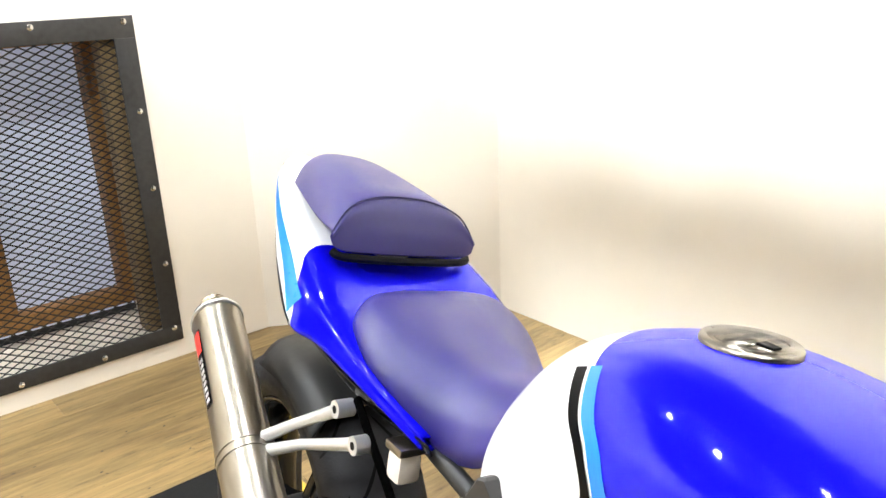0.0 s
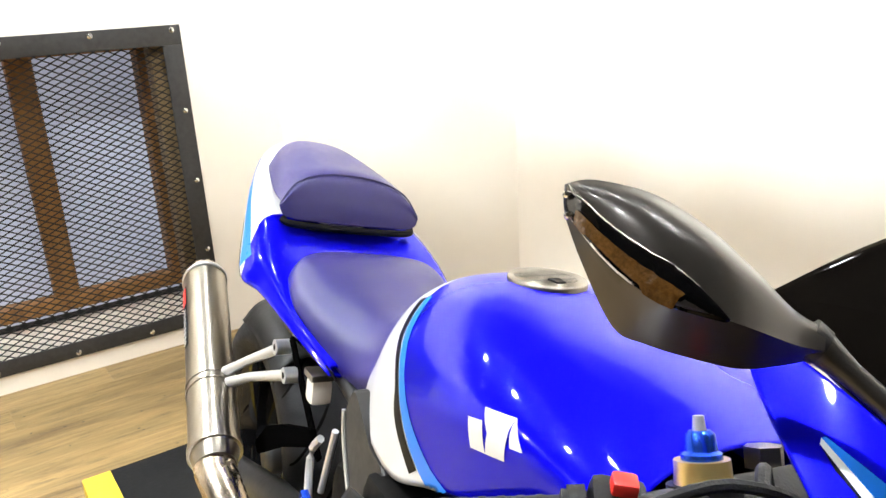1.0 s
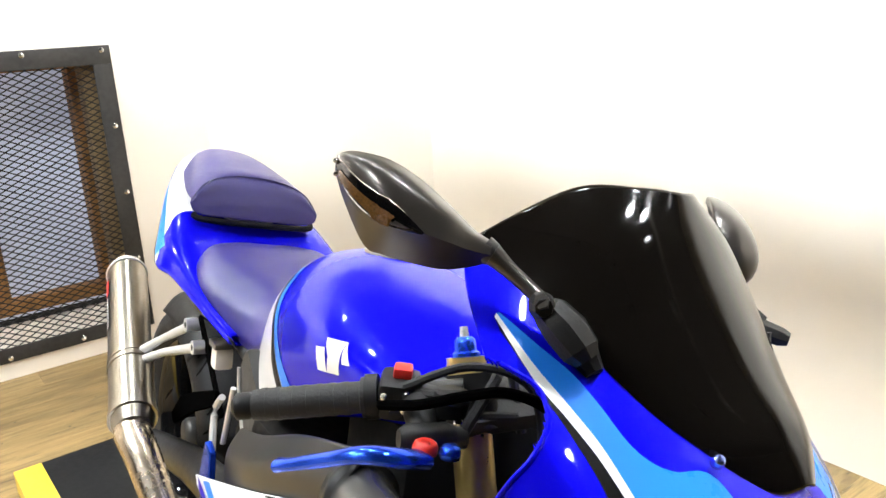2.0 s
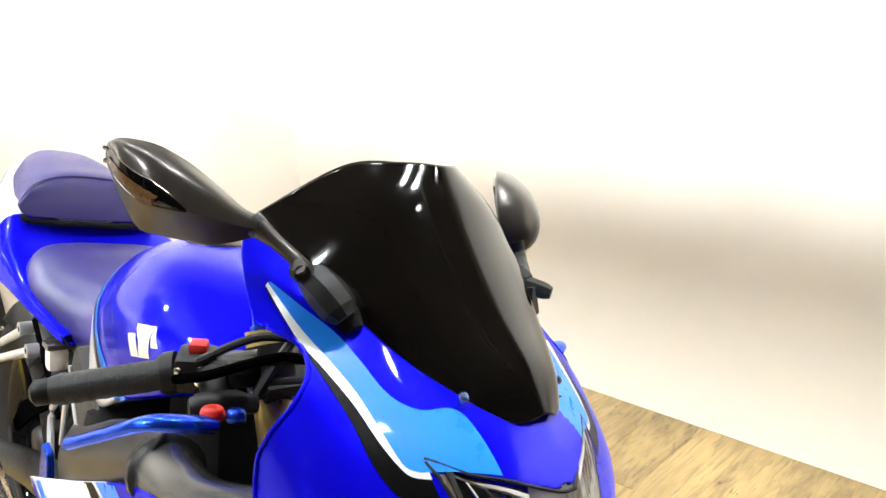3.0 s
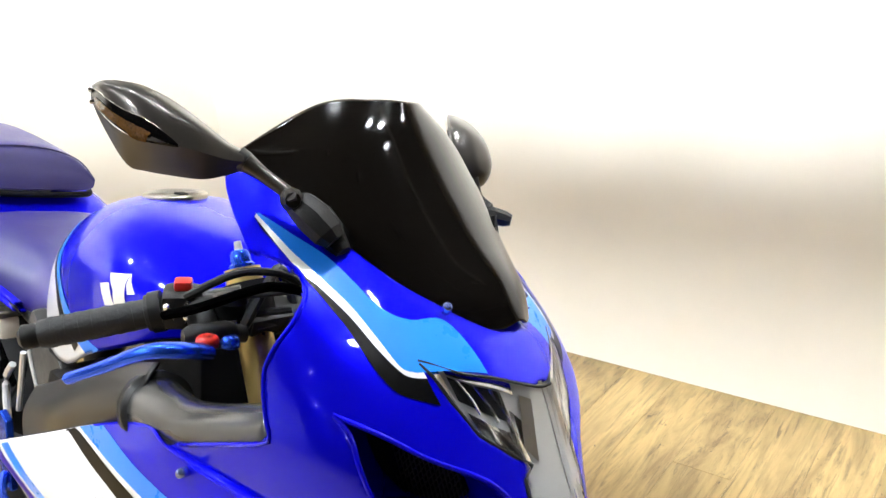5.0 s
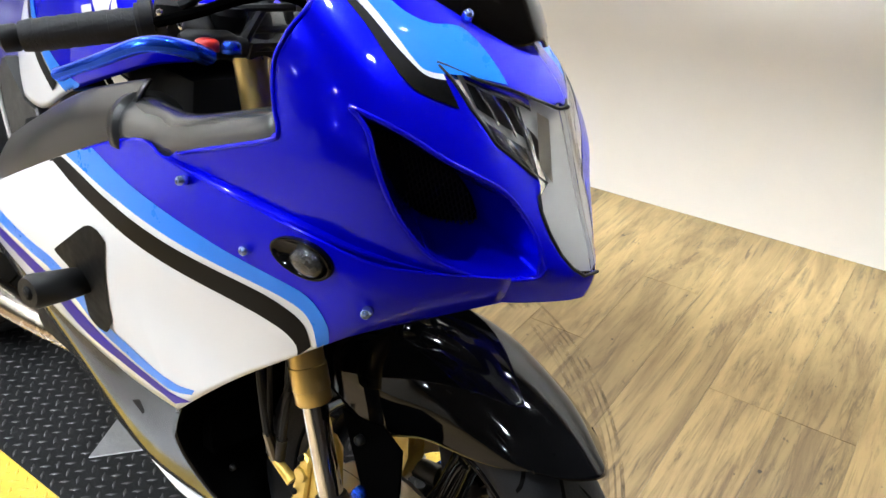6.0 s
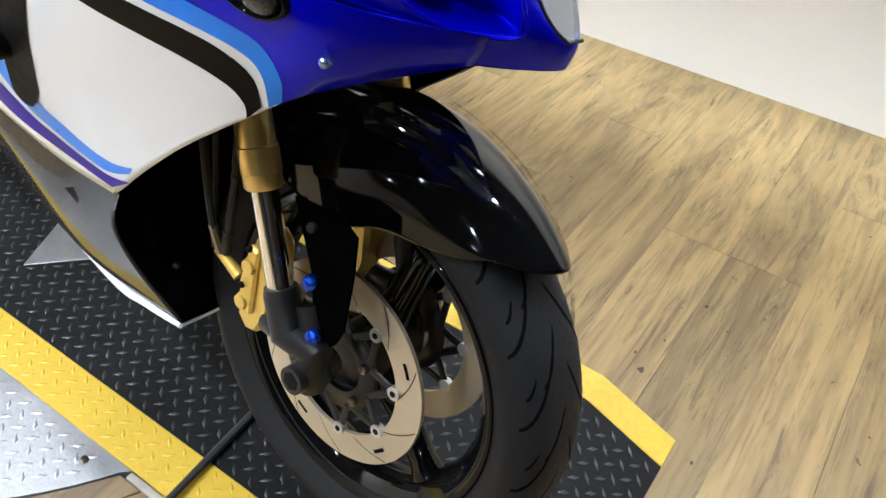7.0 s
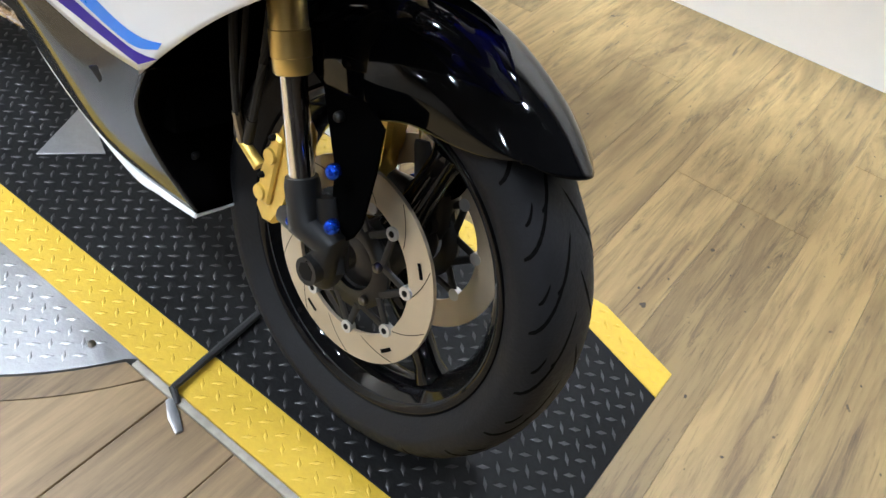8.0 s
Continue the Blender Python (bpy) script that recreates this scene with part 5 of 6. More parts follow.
def front_fender():
    """The mudguard hugs the tyre: an arch with skirts down to the fork feet."""
    rows = [[] for _ in range(7)]
    for deg, r, half, drop in ((48, .314, .053, .026), (57, .315, .060, .050), (66, .315, .066, .075), (80, .317, .075, .100), (94, .319, .083, .125), (108, .324, .082, .120), (122, .332, .075, .090), (136, .340, .062, .06)):
        for i, (y, z) in enumerate(((1.06, drop), (1, .013 + drop * .40), (.62, .013), (0, 0), (-.62, .013), (-1, .013 + drop * .40), (-1.06, drop))):
            # the front edge is rounded: its corners stand back from the middle
            a = math.radians(deg + (7 * y * y if deg < 50 else 2 * y * y if deg < 60 else 0))
            n = Vector((math.cos(a), 0, math.sin(a)))
            rows[i].append(WHEEL + n * (r - z) + Vector((0, half * y, 0)))
    f = shell("front_fender", rows, BLACKP, bike, 6, 6, mirror=False, label="gloss black front mudguard", thick=.003)
    for s in (-1, 1):
        slab("fender_skirt", [(-.035, .519), (.031, .530), (.058, .517), (.060, .470), (.060, .402), (.052, .380), (.040, .366), (.014, .392), (.006, .445)], s * .090, s * .086, GUARD, f, "black fork guard under the mudguard", .0015)
        bolt("fender_bolt", (.000, s * .092, .500), .006, SATIN, f, (0, s, 0))
    return f


front_fender()


def swingarm_and_stand():
    for s in (-1, 1):
        bar("swingarm", [(-.84, s * .11, .44), (-1.05, s * .125, .41), (-1.375, s * .135, .315)], [.034, .030, .022], SATIN, bike, 14, "black alloy swingarm", squash=1.3)
        bar("axle_block", [(-1.375, s * .125, .315), (-1.375, s * .150, .315)], [.026, .022], ALLOY, bike, 6, "alloy rear axle nut")
    bar("shock", [(-.86, 0, .50), (-.80, 0, .70)], .034, SATIN, bike, 16, "rear shock absorber")
    bar("side_stand", [(-.66, .10, .30), (-.70, .21, .075)], .013, SATIN, bike, 10, "black steel side stand")
    rows = [[], [], []]
    for deg in (60, 80, 100, 120, 140):
        a = math.radians(deg)
        c = Vector((-1.375, 0, .315)) + Vector((math.cos(a), 0, math.sin(a))) * .345
        rows[0].append(c), rows[1].append(c + Vector((0, -.07, -.01))), rows[2].append(c + Vector((0, -.105, -.05)))
    shell("rear_hugger", [r[:3] for r in rows], PLASTIC, bike, 6, 4, label="black rear hugger")


swingarm_and_stand()


def frame_slider():
    plate = decal("frame_slider", panel, [(-.400, .603), (-.350, .637), (-.303, .668), (-.275, .674), (-.257, .666)], [(-.398, .600), (-.352, .576), (-.376, .514), (-.345, .506), (-.309, .538)], DARK, lift=.0016, label="black frame slider in a dark cut-out")
    plate.parent = bike
    bar("puck", [(-.345, -.215, .582), (-.341, -.248, .584), (-.337, -.284, .587), (-.336, -.289, .587)], [.016, .0185, .020, .017], PLASTIC, plate, 24)
    bolt("slider_bolt", (-.336, -.286, .587), .009, DARK, plate, (0, -1, 0))


frame_slider()


def brake_hoses():
    for path in ([(-.150, -.090, .392), (-.158, -.089, .420), (-.186, -.084, .475), (-.232, -.070, .600)],
                 [(-.134, -.090, .392), (-.131, -.090, .430), (-.129, -.088, .520), (-.145, -.080, .640)]):
        h = bar("brake_hose", path, .0052, RUBBER, bike, 8, "black rubber brake hose", bend=8)
        bar("ferrule", [Vector(path[0]), Vector(path[0]).lerp(Vector(path[1]), .8)], .0068, SATIN, h, 10)


brake_hoses()


# ---- the room ----
def wood(name, light, dark, along="Y", scale=1.0, rough=0.38):
    """Printed wood with streaks along one axis, knots and a tone of its own for each board."""
    m = bpy.data.materials.new(name)
    m.use_nodes = True
    t = m.node_tree
    b = t.nodes["Principled BSDF"]
    tc, info = t.nodes.new("ShaderNodeTexCoord"), t.nodes.new("ShaderNodeObjectInfo")
    shift = t.nodes.new("ShaderNodeVectorMath")
    shift.operation = "MULTIPLY_ADD"
    off = t.nodes.new("ShaderNodeCombineXYZ")
    k = t.nodes.new("ShaderNodeMath")
    k.operation, k.inputs[1].default_value = "MULTIPLY", 37.0
    t.links.new(info.outputs["Random"], k.inputs[0])
    for i in range(3):
        t.links.new(k.outputs[0], off.inputs[i])
    stretch = {"Y": (15, 1.0, 15), "X": (1.0, 15, 15), "Z": (15, 15, 1.0)}[along]
    shift.inputs[1].default_value = tuple(v * scale for v in stretch)
    t.links.new(tc.outputs["Object"], shift.inputs[0]), t.links.new(off.outputs[0], shift.inputs[2])
    big, fine, knot = (t.nodes.new("ShaderNodeTexNoise") for _ in range(3))
    big.inputs["Scale"].default_value, big.inputs["Detail"].default_value, big.inputs["Distortion"].default_value = 0.8, 6, 0.9
    fine.inputs["Scale"].default_value, fine.inputs["Detail"].default_value, fine.inputs["Roughness"].default_value = 3.2, 9, 0.72
    t.links.new(shift.outputs[0], big.inputs["Vector"]), t.links.new(shift.outputs[0], fine.inputs["Vector"])
    add = t.nodes.new("ShaderNodeMath")
    add.operation = "MULTIPLY_ADD"
    add.inputs[1].default_value = 0.9
    less = t.nodes.new("ShaderNodeMath")
    less.operation, less.inputs[1].default_value = "MULTIPLY", 0.55
    t.links.new(big.outputs["Fac"], less.inputs[0])
    t.links.new(fine.outputs["Fac"], add.inputs[0]), t.links.new(less.outputs[0], add.inputs[2])
    half = t.nodes.new("ShaderNodeMath")
    half.operation, half.inputs[1].default_value = "MULTIPLY", 0.75
    t.links.new(add.outputs[0], half.inputs[0])
    tone = t.nodes.new("ShaderNodeMath")
    tone.operation = "MULTIPLY_ADD"
    tone.inputs[1].default_value = 0.10
    t.links.new(info.outputs["Random"], tone.inputs[0]), t.links.new(half.outputs[0], tone.inputs[2])
    ramp = t.nodes.new("ShaderNodeValToRGB")
    e = ramp.color_ramp.elements
    e[0].position, e[0].color = 0.47, (*light, 1)
    e[1].position, e[1].color = 0.78, (*dark, 1)
    mid = e.new(0.62)
    mid.color = (*[a * 0.62 + d * 0.38 for a, d in zip(light, dark)], 1)
    t.links.new(tone.outputs[0], ramp.inputs[0])
    # knots
    vor = t.nodes.new("ShaderNodeTexVoronoi")
    sk = t.nodes.new("ShaderNodeVectorMath")
    sk.operation = "MULTIPLY_ADD"
    sk.inputs[1].default_value = tuple((4.5 if s > 5 else 2.2) * scale for s in stretch)
    t.links.new(tc.outputs["Object"], sk.inputs[0]), t.links.new(off.outputs[0], sk.inputs[2])
    t.links.new(sk.outputs[0], vor.inputs["Vector"])
    vor.inputs["Scale"].default_value = 1.0
    kr = t.nodes.new("ShaderNodeMapRange")
    kr.inputs["From Min"].default_value, kr.inputs["From Max"].default_value = 0.03, 0.075
    t.links.new(vor.outputs["Distance"], kr.inputs["Value"])
    mix = t.nodes.new("ShaderNodeMix")
    mix.data_type = "RGBA"
    mix.inputs[6].default_value = (*[d * 0.55 for d in dark], 1)
    t.links.new(kr.outputs[0], mix.inputs[0]), t.links.new(ramp.outputs[0], mix.inputs[7])
    t.links.new(mix.outputs[2], b.inputs["Base Color"])
    rr = t.nodes.new("ShaderNodeMapRange")
    rr.inputs["To Min"].default_value, rr.inputs["To Max"].default_value = rough * 0.85, rough * 1.3
    t.links.new(fine.outputs["Fac"], rr.inputs["Value"]), t.links.new(rr.outputs[0], b.inputs["Roughness"])
    bp = t.nodes.new("ShaderNodeBump")
    bp.inputs["Strength"].default_value, bp.inputs["Distance"].default_value = 0.25, 0.001
    t.links.new(fine.outputs["Fac"], bp.inputs["Height"]), t.links.new(bp.outputs["Normal"], b.inputs["Normal"])
    return m


def plank_wood(name, pale, grey, brown):
    """Printed vinyl planks: pale wood with long olive-grey patches, brown grain lines and small knots, each plank its own cut."""
    m = bpy.data.materials.new(name)
    m.use_nodes = True
    t = m.node_tree
    b = t.nodes["Principled BSDF"]
    tc, info = t.nodes.new("ShaderNodeTexCoord"), t.nodes.new("ShaderNodeObjectInfo")
    k = t.nodes.new("ShaderNodeMath")
    k.operation, k.inputs[1].default_value = "MULTIPLY", 61.0
    t.links.new(info.outputs["Random"], k.inputs[0])

    def noise(stretch, detail, rough, low, high, distort=0.0):
        s = t.nodes.new("ShaderNodeVectorMath")
        s.operation = "MULTIPLY_ADD"
        s.inputs[1].default_value = stretch
        t.links.new(tc.outputs["Object"], s.inputs[0]), t.links.new(k.outputs[0], s.inputs[2])
        n, r = t.nodes.new("ShaderNodeTexNoise"), t.nodes.new("ShaderNodeMapRange")
        n.inputs["Scale"].default_value, n.inputs["Detail"].default_value = 1.0, detail
        n.inputs["Roughness"].default_value, n.inputs["Distortion"].default_value = rough, distort
        r.inputs["From Min"].default_value, r.inputs["From Max"].default_value = low, high
        t.links.new(s.outputs[0], n.inputs["Vector"]), t.links.new(n.outputs["Fac"], r.inputs["Value"])
        return r.outputs[0], s.outputs[0]

    def mix(fac, a, c):
        x = t.nodes.new("ShaderNodeMix")
        x.data_type = "RGBA"
        for sock, v in ((x.inputs[6], a), (x.inputs[7], c)):
            if isinstance(v, tuple):
                sock.default_value = (*v, 1)
            else:
                t.links.new(v, sock)
        t.links.new(fac, x.inputs[0])
        return x.outputs[2]

    patch_fac, _ = noise((19, 2.0, 19), 7, 0.68, 0.40, 0.66, 0.6)
    line_fac, _ = noise((95, 4.0, 95), 7, 0.68, 0.52, 0.72, 0.5)
    stain_fac, _ = noise((56, 4.2, 56), 8, 0.74, 0.53, 0.72, 0.8)
    knot_fac, _ = noise((52, 34, 52), 2, 0.5, 0.72, 0.77)
    col = mix(patch_fac, pale, grey)
    col = mix(line_fac, col, tuple(v * 0.62 + w * 0.38 for v, w in zip(grey, brown)))
    col = mix(stain_fac, col, brown)
    col = mix(knot_fac, col, tuple(v * 0.5 for v in brown))
    tone = t.nodes.new("ShaderNodeMapRange")
    tone.inputs["To Min"].default_value, tone.inputs["To Max"].default_value = 0.80, 1.16
    t.links.new(info.outputs["Random"], tone.inputs["Value"])
    scl = t.nodes.new("ShaderNodeVectorMath")
    scl.operation = "SCALE"
    t.links.new(col, scl.inputs[0]), t.links.new(tone.outputs[0], scl.inputs["Scale"])
    t.links.new(scl.outputs[0], b.inputs["Base Color"])
    rr = t.nodes.new("ShaderNodeMapRange")
    rr.inputs["To Min"].default_value, rr.inputs["To Max"].default_value = 0.42, 0.55
    t.links.new(patch_fac, rr.inputs["Value"]), t.links.new(rr.outputs[0], b.inputs["Roughness"])
    bp = t.nodes.new("ShaderNodeBump")
    bp.inputs["Strength"].default_value, bp.inputs["Distance"].default_value = 0.3, 0.0008
    bp.invert = True
    t.links.new(line_fac, bp.inputs["Height"]), t.links.new(bp.outputs["Normal"], b.inputs["Normal"])
    return m


PLASTER = material("cream_painted_plaster", (0.84, 0.765, 0.66), 0.75, bump=0.12, scale=160, vary=0.02, vary_scale=1.5)
VINYL = plank_wood("honey_vinyl_plank", (0.232, 0.157, 0.062), (0.128, 0.082, 0.032), (0.036, 0.021, 0.008))
OLDWOOD = wood("stained_board", (0.25, 0.165, 0.08), (0.035, 0.022, 0.012), "Y", 0.9, 0.5)
STUD = wood("brown_stained_timber", (0.36, 0.17, 0.045), (0.13, 0.062, 0.02), "Z", 1.2, 0.6)
ROUGHWOOD = wood("rough_pine_jamb", (0.26, 0.18, 0.09), (0.05, 0.032, 0.016), "Z", 1.6, 0.8)
IRON = material("blackened_steel", (0.045, 0.043, 0.042), 0.5, 0.5, bump=0.2, scale=90, vary=0.3, vary_scale=6)
WIRE = material("expanded_metal", (0.03, 0.028, 0.026), 0.5, 0.6, vary=0.2)
BLACKPLATE = material("black_tread_plate", (0.009, 0.009, 0.0092), 0.5, 0.0, spec=0.1, bump=0.2, scale=120, vary=0.3, vary_scale=7)
BLACKSTUD = material("worn_black_stud", (0.04, 0.04, 0.04), 0.38, 0.6, vary=0.4, vary_scale=9)
YELLOW = material("yellow_safety_paint", (0.52, 0.345, 0.025), 0.45, 0.0, 0.2, bump=0.2, scale=120, vary=0.12, vary_scale=10)
SILVERPLATE = material("bare_tread_plate", (0.34, 0.34, 0.34), 0.36, 0.75, bump=0.2, scale=150, vary=0.12, vary_scale=9)
EDGING = material("grey_edge_strip", (0.30, 0.27, 0.22), 0.6, vary=0.35)
DARKCEIL = material("dark_ceiling_paint", (0.05, 0.048, 0.045), 0.9, vary=0.1)
BACKWALL = material("dark_back_wall", (0.045, 0.038, 0.032), 0.85, vary=0.15, vary_scale=2)


LAMPGLASS = material("glowing_lamp_lens", (0.9, 0.9, 0.9), 0.3)
LAMPGLASS.node_tree.nodes["Principled BSDF"].inputs["Emission Color"].default_value = (0.97, 0.98, 1, 1)
LAMPGLASS.node_tree.nodes["Principled BSDF"].inputs["Emission Strength"].default_value = 380


def setting(ob, label, category):
    return tagged(ob, label, category, kind="structure")


def wall(name, a, b, mat=PLASTER, label="plain cream painted wall"):
    return setting(block(name, a, b, mat, bevel=0), label, "wall")


X0, X1, Y0, Y1 = -2.615, 4.6, -9.0, 2.14
wall("wall_north", (-2.105, Y1, 0), (X1, Y1 + .12, CEILING))
# the west wall has the barred opening from y = -0.25 to 0.94 and z = 0.10 to 1.16
OY0, OY1, OZ0, OZ1 = -0.30, .935, .115, 1.165
wall("wall_west_low", (X0 - .12, Y0, 0), (X0, 1.34, OZ0))
wall("wall_west_high", (X0 - .12, Y0, OZ1), (X0, 1.34, CEILING))
wall("wall_west_south", (X0 - .12, Y0, OZ0), (X0, OY0, OZ1))
wall("wall_west_north", (X0 - .12, OY1, OZ0), (X0, 1.34, OZ1))
setting(slab("wall_chase", [(X0 - .12, 1.34), (X0, 1.34), (-2.105, Y1), (-2.105, Y1 + .12), (X0 - .12, Y1 + .12)], 0, CEILING, PLASTER, None, bevel=0, axis="z"), "cream painted wall with a slanted corner", "wall")
wall("wall_east", (X1, Y0, 0), (X1 + .12, Y1 + .12, CEILING), BACKWALL, "dark painted end wall")
wall("wall_south", (X0 - .12, Y0 - .12, 0), (X1 + .12, Y0, CEILING), BACKWALL, "dark painted back wall")
setting(block("ceiling", (X0 - .12, Y0 - .12, CEILING), (X1 + .12, Y1 + .12, CEILING + .1), DARKCEIL, bevel=0), "dark painted ceiling", "ceiling")
# housings for the added wall fill, all out of view
for x, y, degrees, long in FILL_STRIPS:
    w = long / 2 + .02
    tagged(block("wall_fill_strip", (x - w, y - .035, CEILING - .012), (x + w, y + .035, CEILING), ALLOY, bevel=.002, turn=pose(0, 0, 0, 0, 0, degrees)), "long narrow unseen fill lamp added to brighten the wall", "lamp", "wall washers")
# rail and heads are invented to carry the added wall fill
rail = tagged(block("fill_rail", (-2.0, FILL_Y - .018, CEILING - .03), (2.7, FILL_Y + .018, CEILING), SATIN, bevel=.002), "unseen black ceiling rail added to carry the fill heads", "track")
for place, aim in FILL_HEADS:
    p, d = Vector(place), (Vector(aim) - Vector(place)).normalized()
    bm = bmesh.new()
    tube(bm, [p - d * .10, p - d * .095, p - d * .012, p - d * .012, p - d * .03], [.030, .036, .036, .031, .030], 20)
    head = tagged(part("wall_fill_head", bm, SATIN), "unseen black spot head added as fill for the wall", "lamp", "track heads")
    bar("stem", [p - d * .06, Vector((p.x - d.x * .06, p.y - d.y * .06, CEILING - .032))], .008, SATIN, head, 8)
    bm = bmesh.new()
    tube(bm, [p - d * .026, p - d * .022], [.029, .028], 20)
    part("lens", bm, LAMPGLASS, head)
for x, y in SPOTS + NEAR + SMALL + FLOOR_FILL + HALL:
    bm = bmesh.new()
    tube(bm, [(x, y, CEILING), (x, y, CEILING - .012), (x, y, CEILING - .012), (x, y, CEILING)], [.085, .08, .06, .058], 24, cap=False)
    lamp = tagged(part("ceiling_spot", bm, ALLOY), "unseen round ceiling lamp with a bright trim, some only added as floor fill", "lamp", "ceiling lamps")
    bm = bmesh.new()
    tube(bm, [(x, y, CEILING - .006), (x, y, CEILING - .009), (x, y, CEILING - .010)], [.056, .056, .050], 24)
    part("lens", bm, LAMPGLASS, lamp)


def floor():
    base = setting(block("floor", (X0 - .3, Y0, -.1), (X1, Y1, -.004), VINYL, bevel=0), "honey-coloured wood plank floor", "floor")
    wide, long = .152, 1.22
    bm = bmesh.new()
    bmesh.ops.create_cube(bm, size=1)
    for v in bm.verts:
        v.co = Vector((v.co.x * (wide - .0006), v.co.y * (long - .0006), v.co.z * .008 - .004))
    bmesh.ops.bevel(bm, geom=[e for e in bm.edges if all(v.co.z > -.002 for v in e.verts)], offset=.0006, segments=1, affect="EDGES")
    me = bpy.data.meshes.new("plank")
    bm.to_mesh(me)
    bm.free()
    me.materials.append(VINYL)
    random.seed(4)
    for i in range(48):
        start = random.choice((0, .33, .61, .87)) * long
        for j in range(5):
            y = Y1 - start - (j - .5) * long
            if y > Y1 + long / 2 - .02:
                continue
            ob = new("plank", me)
            ob.parent = base
            # the last plank of a row is cut at the wall
            top, foot = min(y + long / 2, Y1 + .06), max(y - long / 2, Y0)
            ob.location = (X0 + wide * (i + .5), (top + foot) / 2, 0)
            ob.scale.y = (top - foot) / long


def tread(name, inside, parent, mat, height, x0, x1, y0, y1, pitch=.0225):
    """Raised lozenges of a tread plate, crosswise by turns, within a region."""
    verts, faces = [], []
    s = pitch / math.sqrt(2)
    for i in range(int((x1 - x0) / s) + 1):
        for j in range(int((y1 - y0) / s) + 1):
            if (i + j) % 2:
                continue
            x, y = x0 + i * s, y0 + j * s
            if not inside(x, y):
                continue
            a = radians(45 if (i // 1 + j * 0) % 2 else -45)
            c, d = math.cos(a), math.sin(a)
            n = len(verts)
            for u, v, h in ((-.0108, 0, 0), (0, -.0031, 0), (.0108, 0, 0), (0, .0031, 0), (-.0055, 0, .0024), (.0055, 0, .0024)):
                verts.append((x + u * c - v * d, y + u * d + v * c, height(x + u * c - v * d) + h))
            faces += [(n, n + 1, n + 4), (n + 1, n + 5, n + 4), (n + 1, n + 2, n + 5), (n + 2, n + 3, n + 5), (n + 3, n + 4, n + 5), (n + 3, n, n + 4)]
    me = bpy.data.meshes.new(name)
    me.from_pydata(verts, [], faces)
    me.materials.append(mat)
    me.polygons.foreach_set("use_smooth", [True] * len(me.polygons))
    ob = new(name, me)
    ob.parent = parent
    ob["kind"] = "stuff"
    return ob


def platform():
    top = .066
    p = new("turntable_platform")
    tagged(p, "low turntable platform of black tread plate with yellow painted edges", "platform")
    y0, ya, yb, y1, xe, bend = .284, .360, .803, .866, .664, .52

    def height(x):
        """The deck is level and runs down to the floor at its end."""
        return top if x < bend else top - (top - .008) * (x - bend) / (xe - bend)
    side = [(-1.75, 0), (xe, 0), (xe, .008), (bend, top), (-1.75, top)]
    slab("deck", side, ya, yb, BLACKPLATE, p, bevel=.001)
    for a, b in ((y0, ya - .0005), (yb + .0005, y1)):
        s = slab("yellow_edge", side, a, b, YELLOW, p, "yellow painted edge strip", .001)
        tread("studs", lambda x, y, a=a, b=b: a + .008 < y < b - .008, s, YELLOW, height, -.8, xe - .01, a, b)
    tread("studs", lambda x, y: True, p, BLACKSTUD, height, -1.2, xe - .012, ya + .01, yb - .01)
    cx, cy, r = -.490, .578, .615
    for (a0, a1) in ((15, 165), (195, 345)):
        bm = bmesh.new()
        lo = a0 > 180
        pts = []
        for i in range(61):
            a = radians(a0 + (a1 - a0) * i / 60)
            pts.append((cx + r * math.cos(a), cy + r * math.sin(a)))
        pts = [(q[0], min(q[1], y0 - .001) if lo else max(q[1], y1 + .001)) for q in pts]
        top_v = [bm.verts.new((x, y, top)) for x, y in pts]
        low_v = [bm.verts.new((x, y, .006)) for x, y in pts]
        bm.faces.new(top_v)
        for k in range(len(pts)):
            m = (k + 1) % len(pts)
            bm.faces.new((top_v[k], low_v[k], low_v[m], top_v[m]))
        plate = sharpen(part("silver_plate", bm, SILVERPLATE, p, "bare aluminium tread plate segment"))
    tread("studs", lambda x, y: (x - cx) ** 2 + (y - cy) ** 2 < (r - .02) ** 2, plate, SILVERPLATE, lambda x: top, cx - r, cx + r, cy - r, y0 - .012)
    for x, y in ((-.245, .238), (-.012, .255), (-.26, .03), (-.5, .02)):
        bolt("plate_screw", (x, y, top), .006, STEEL, plate, (0, 0, 1))
    # the wooden ring round the plate and the worn boards beside it, flush with the plate
    def arc(q, lo, hi, n=40):
        return [(cx + q * math.cos(radians(lo + (hi - lo) * i / n)), cy + q * math.sin(radians(lo + (hi - lo) * i / n))) for i in range(n + 1)]
    flush, front = .0635, y0 - .014
    end_in = math.degrees(math.asin((front - cy) / (r + .002)))
    end_out = math.degrees(math.asin((front - cy) / .656))
    slab("rim_board", arc(r + .002, 200, 360 + end_in) + arc(.656, 360 + end_out, 200), .0, flush, OLDWOOD, p, "curved wooden rim board", .0012, axis="z")
    end_a = math.degrees(math.asin((front - cy) / .658))
    slab("apron_board", arc(.658, 230, 360 + end_a) + [(.1365, front), (.1365, -.7), (-.9, -.7)], .0, flush, OLDWOOD, p, "worn stained board beside the turntable", .0012, axis="z")
    for k in range(4):
        x0 = .1385 + k * .133
        slab("apron_board", [(x0, -.7), (x0 + .1315, -.7), (x0 + .1315, front), (x0, front)], .0, flush, OLDWOOD, p, "worn stained board beside the turntable", .0012, axis="z")
    block("grey_strip", (.055, front + .001, 0), (bend, y0 - .001, .0645), EDGING, p, bevel=.002)
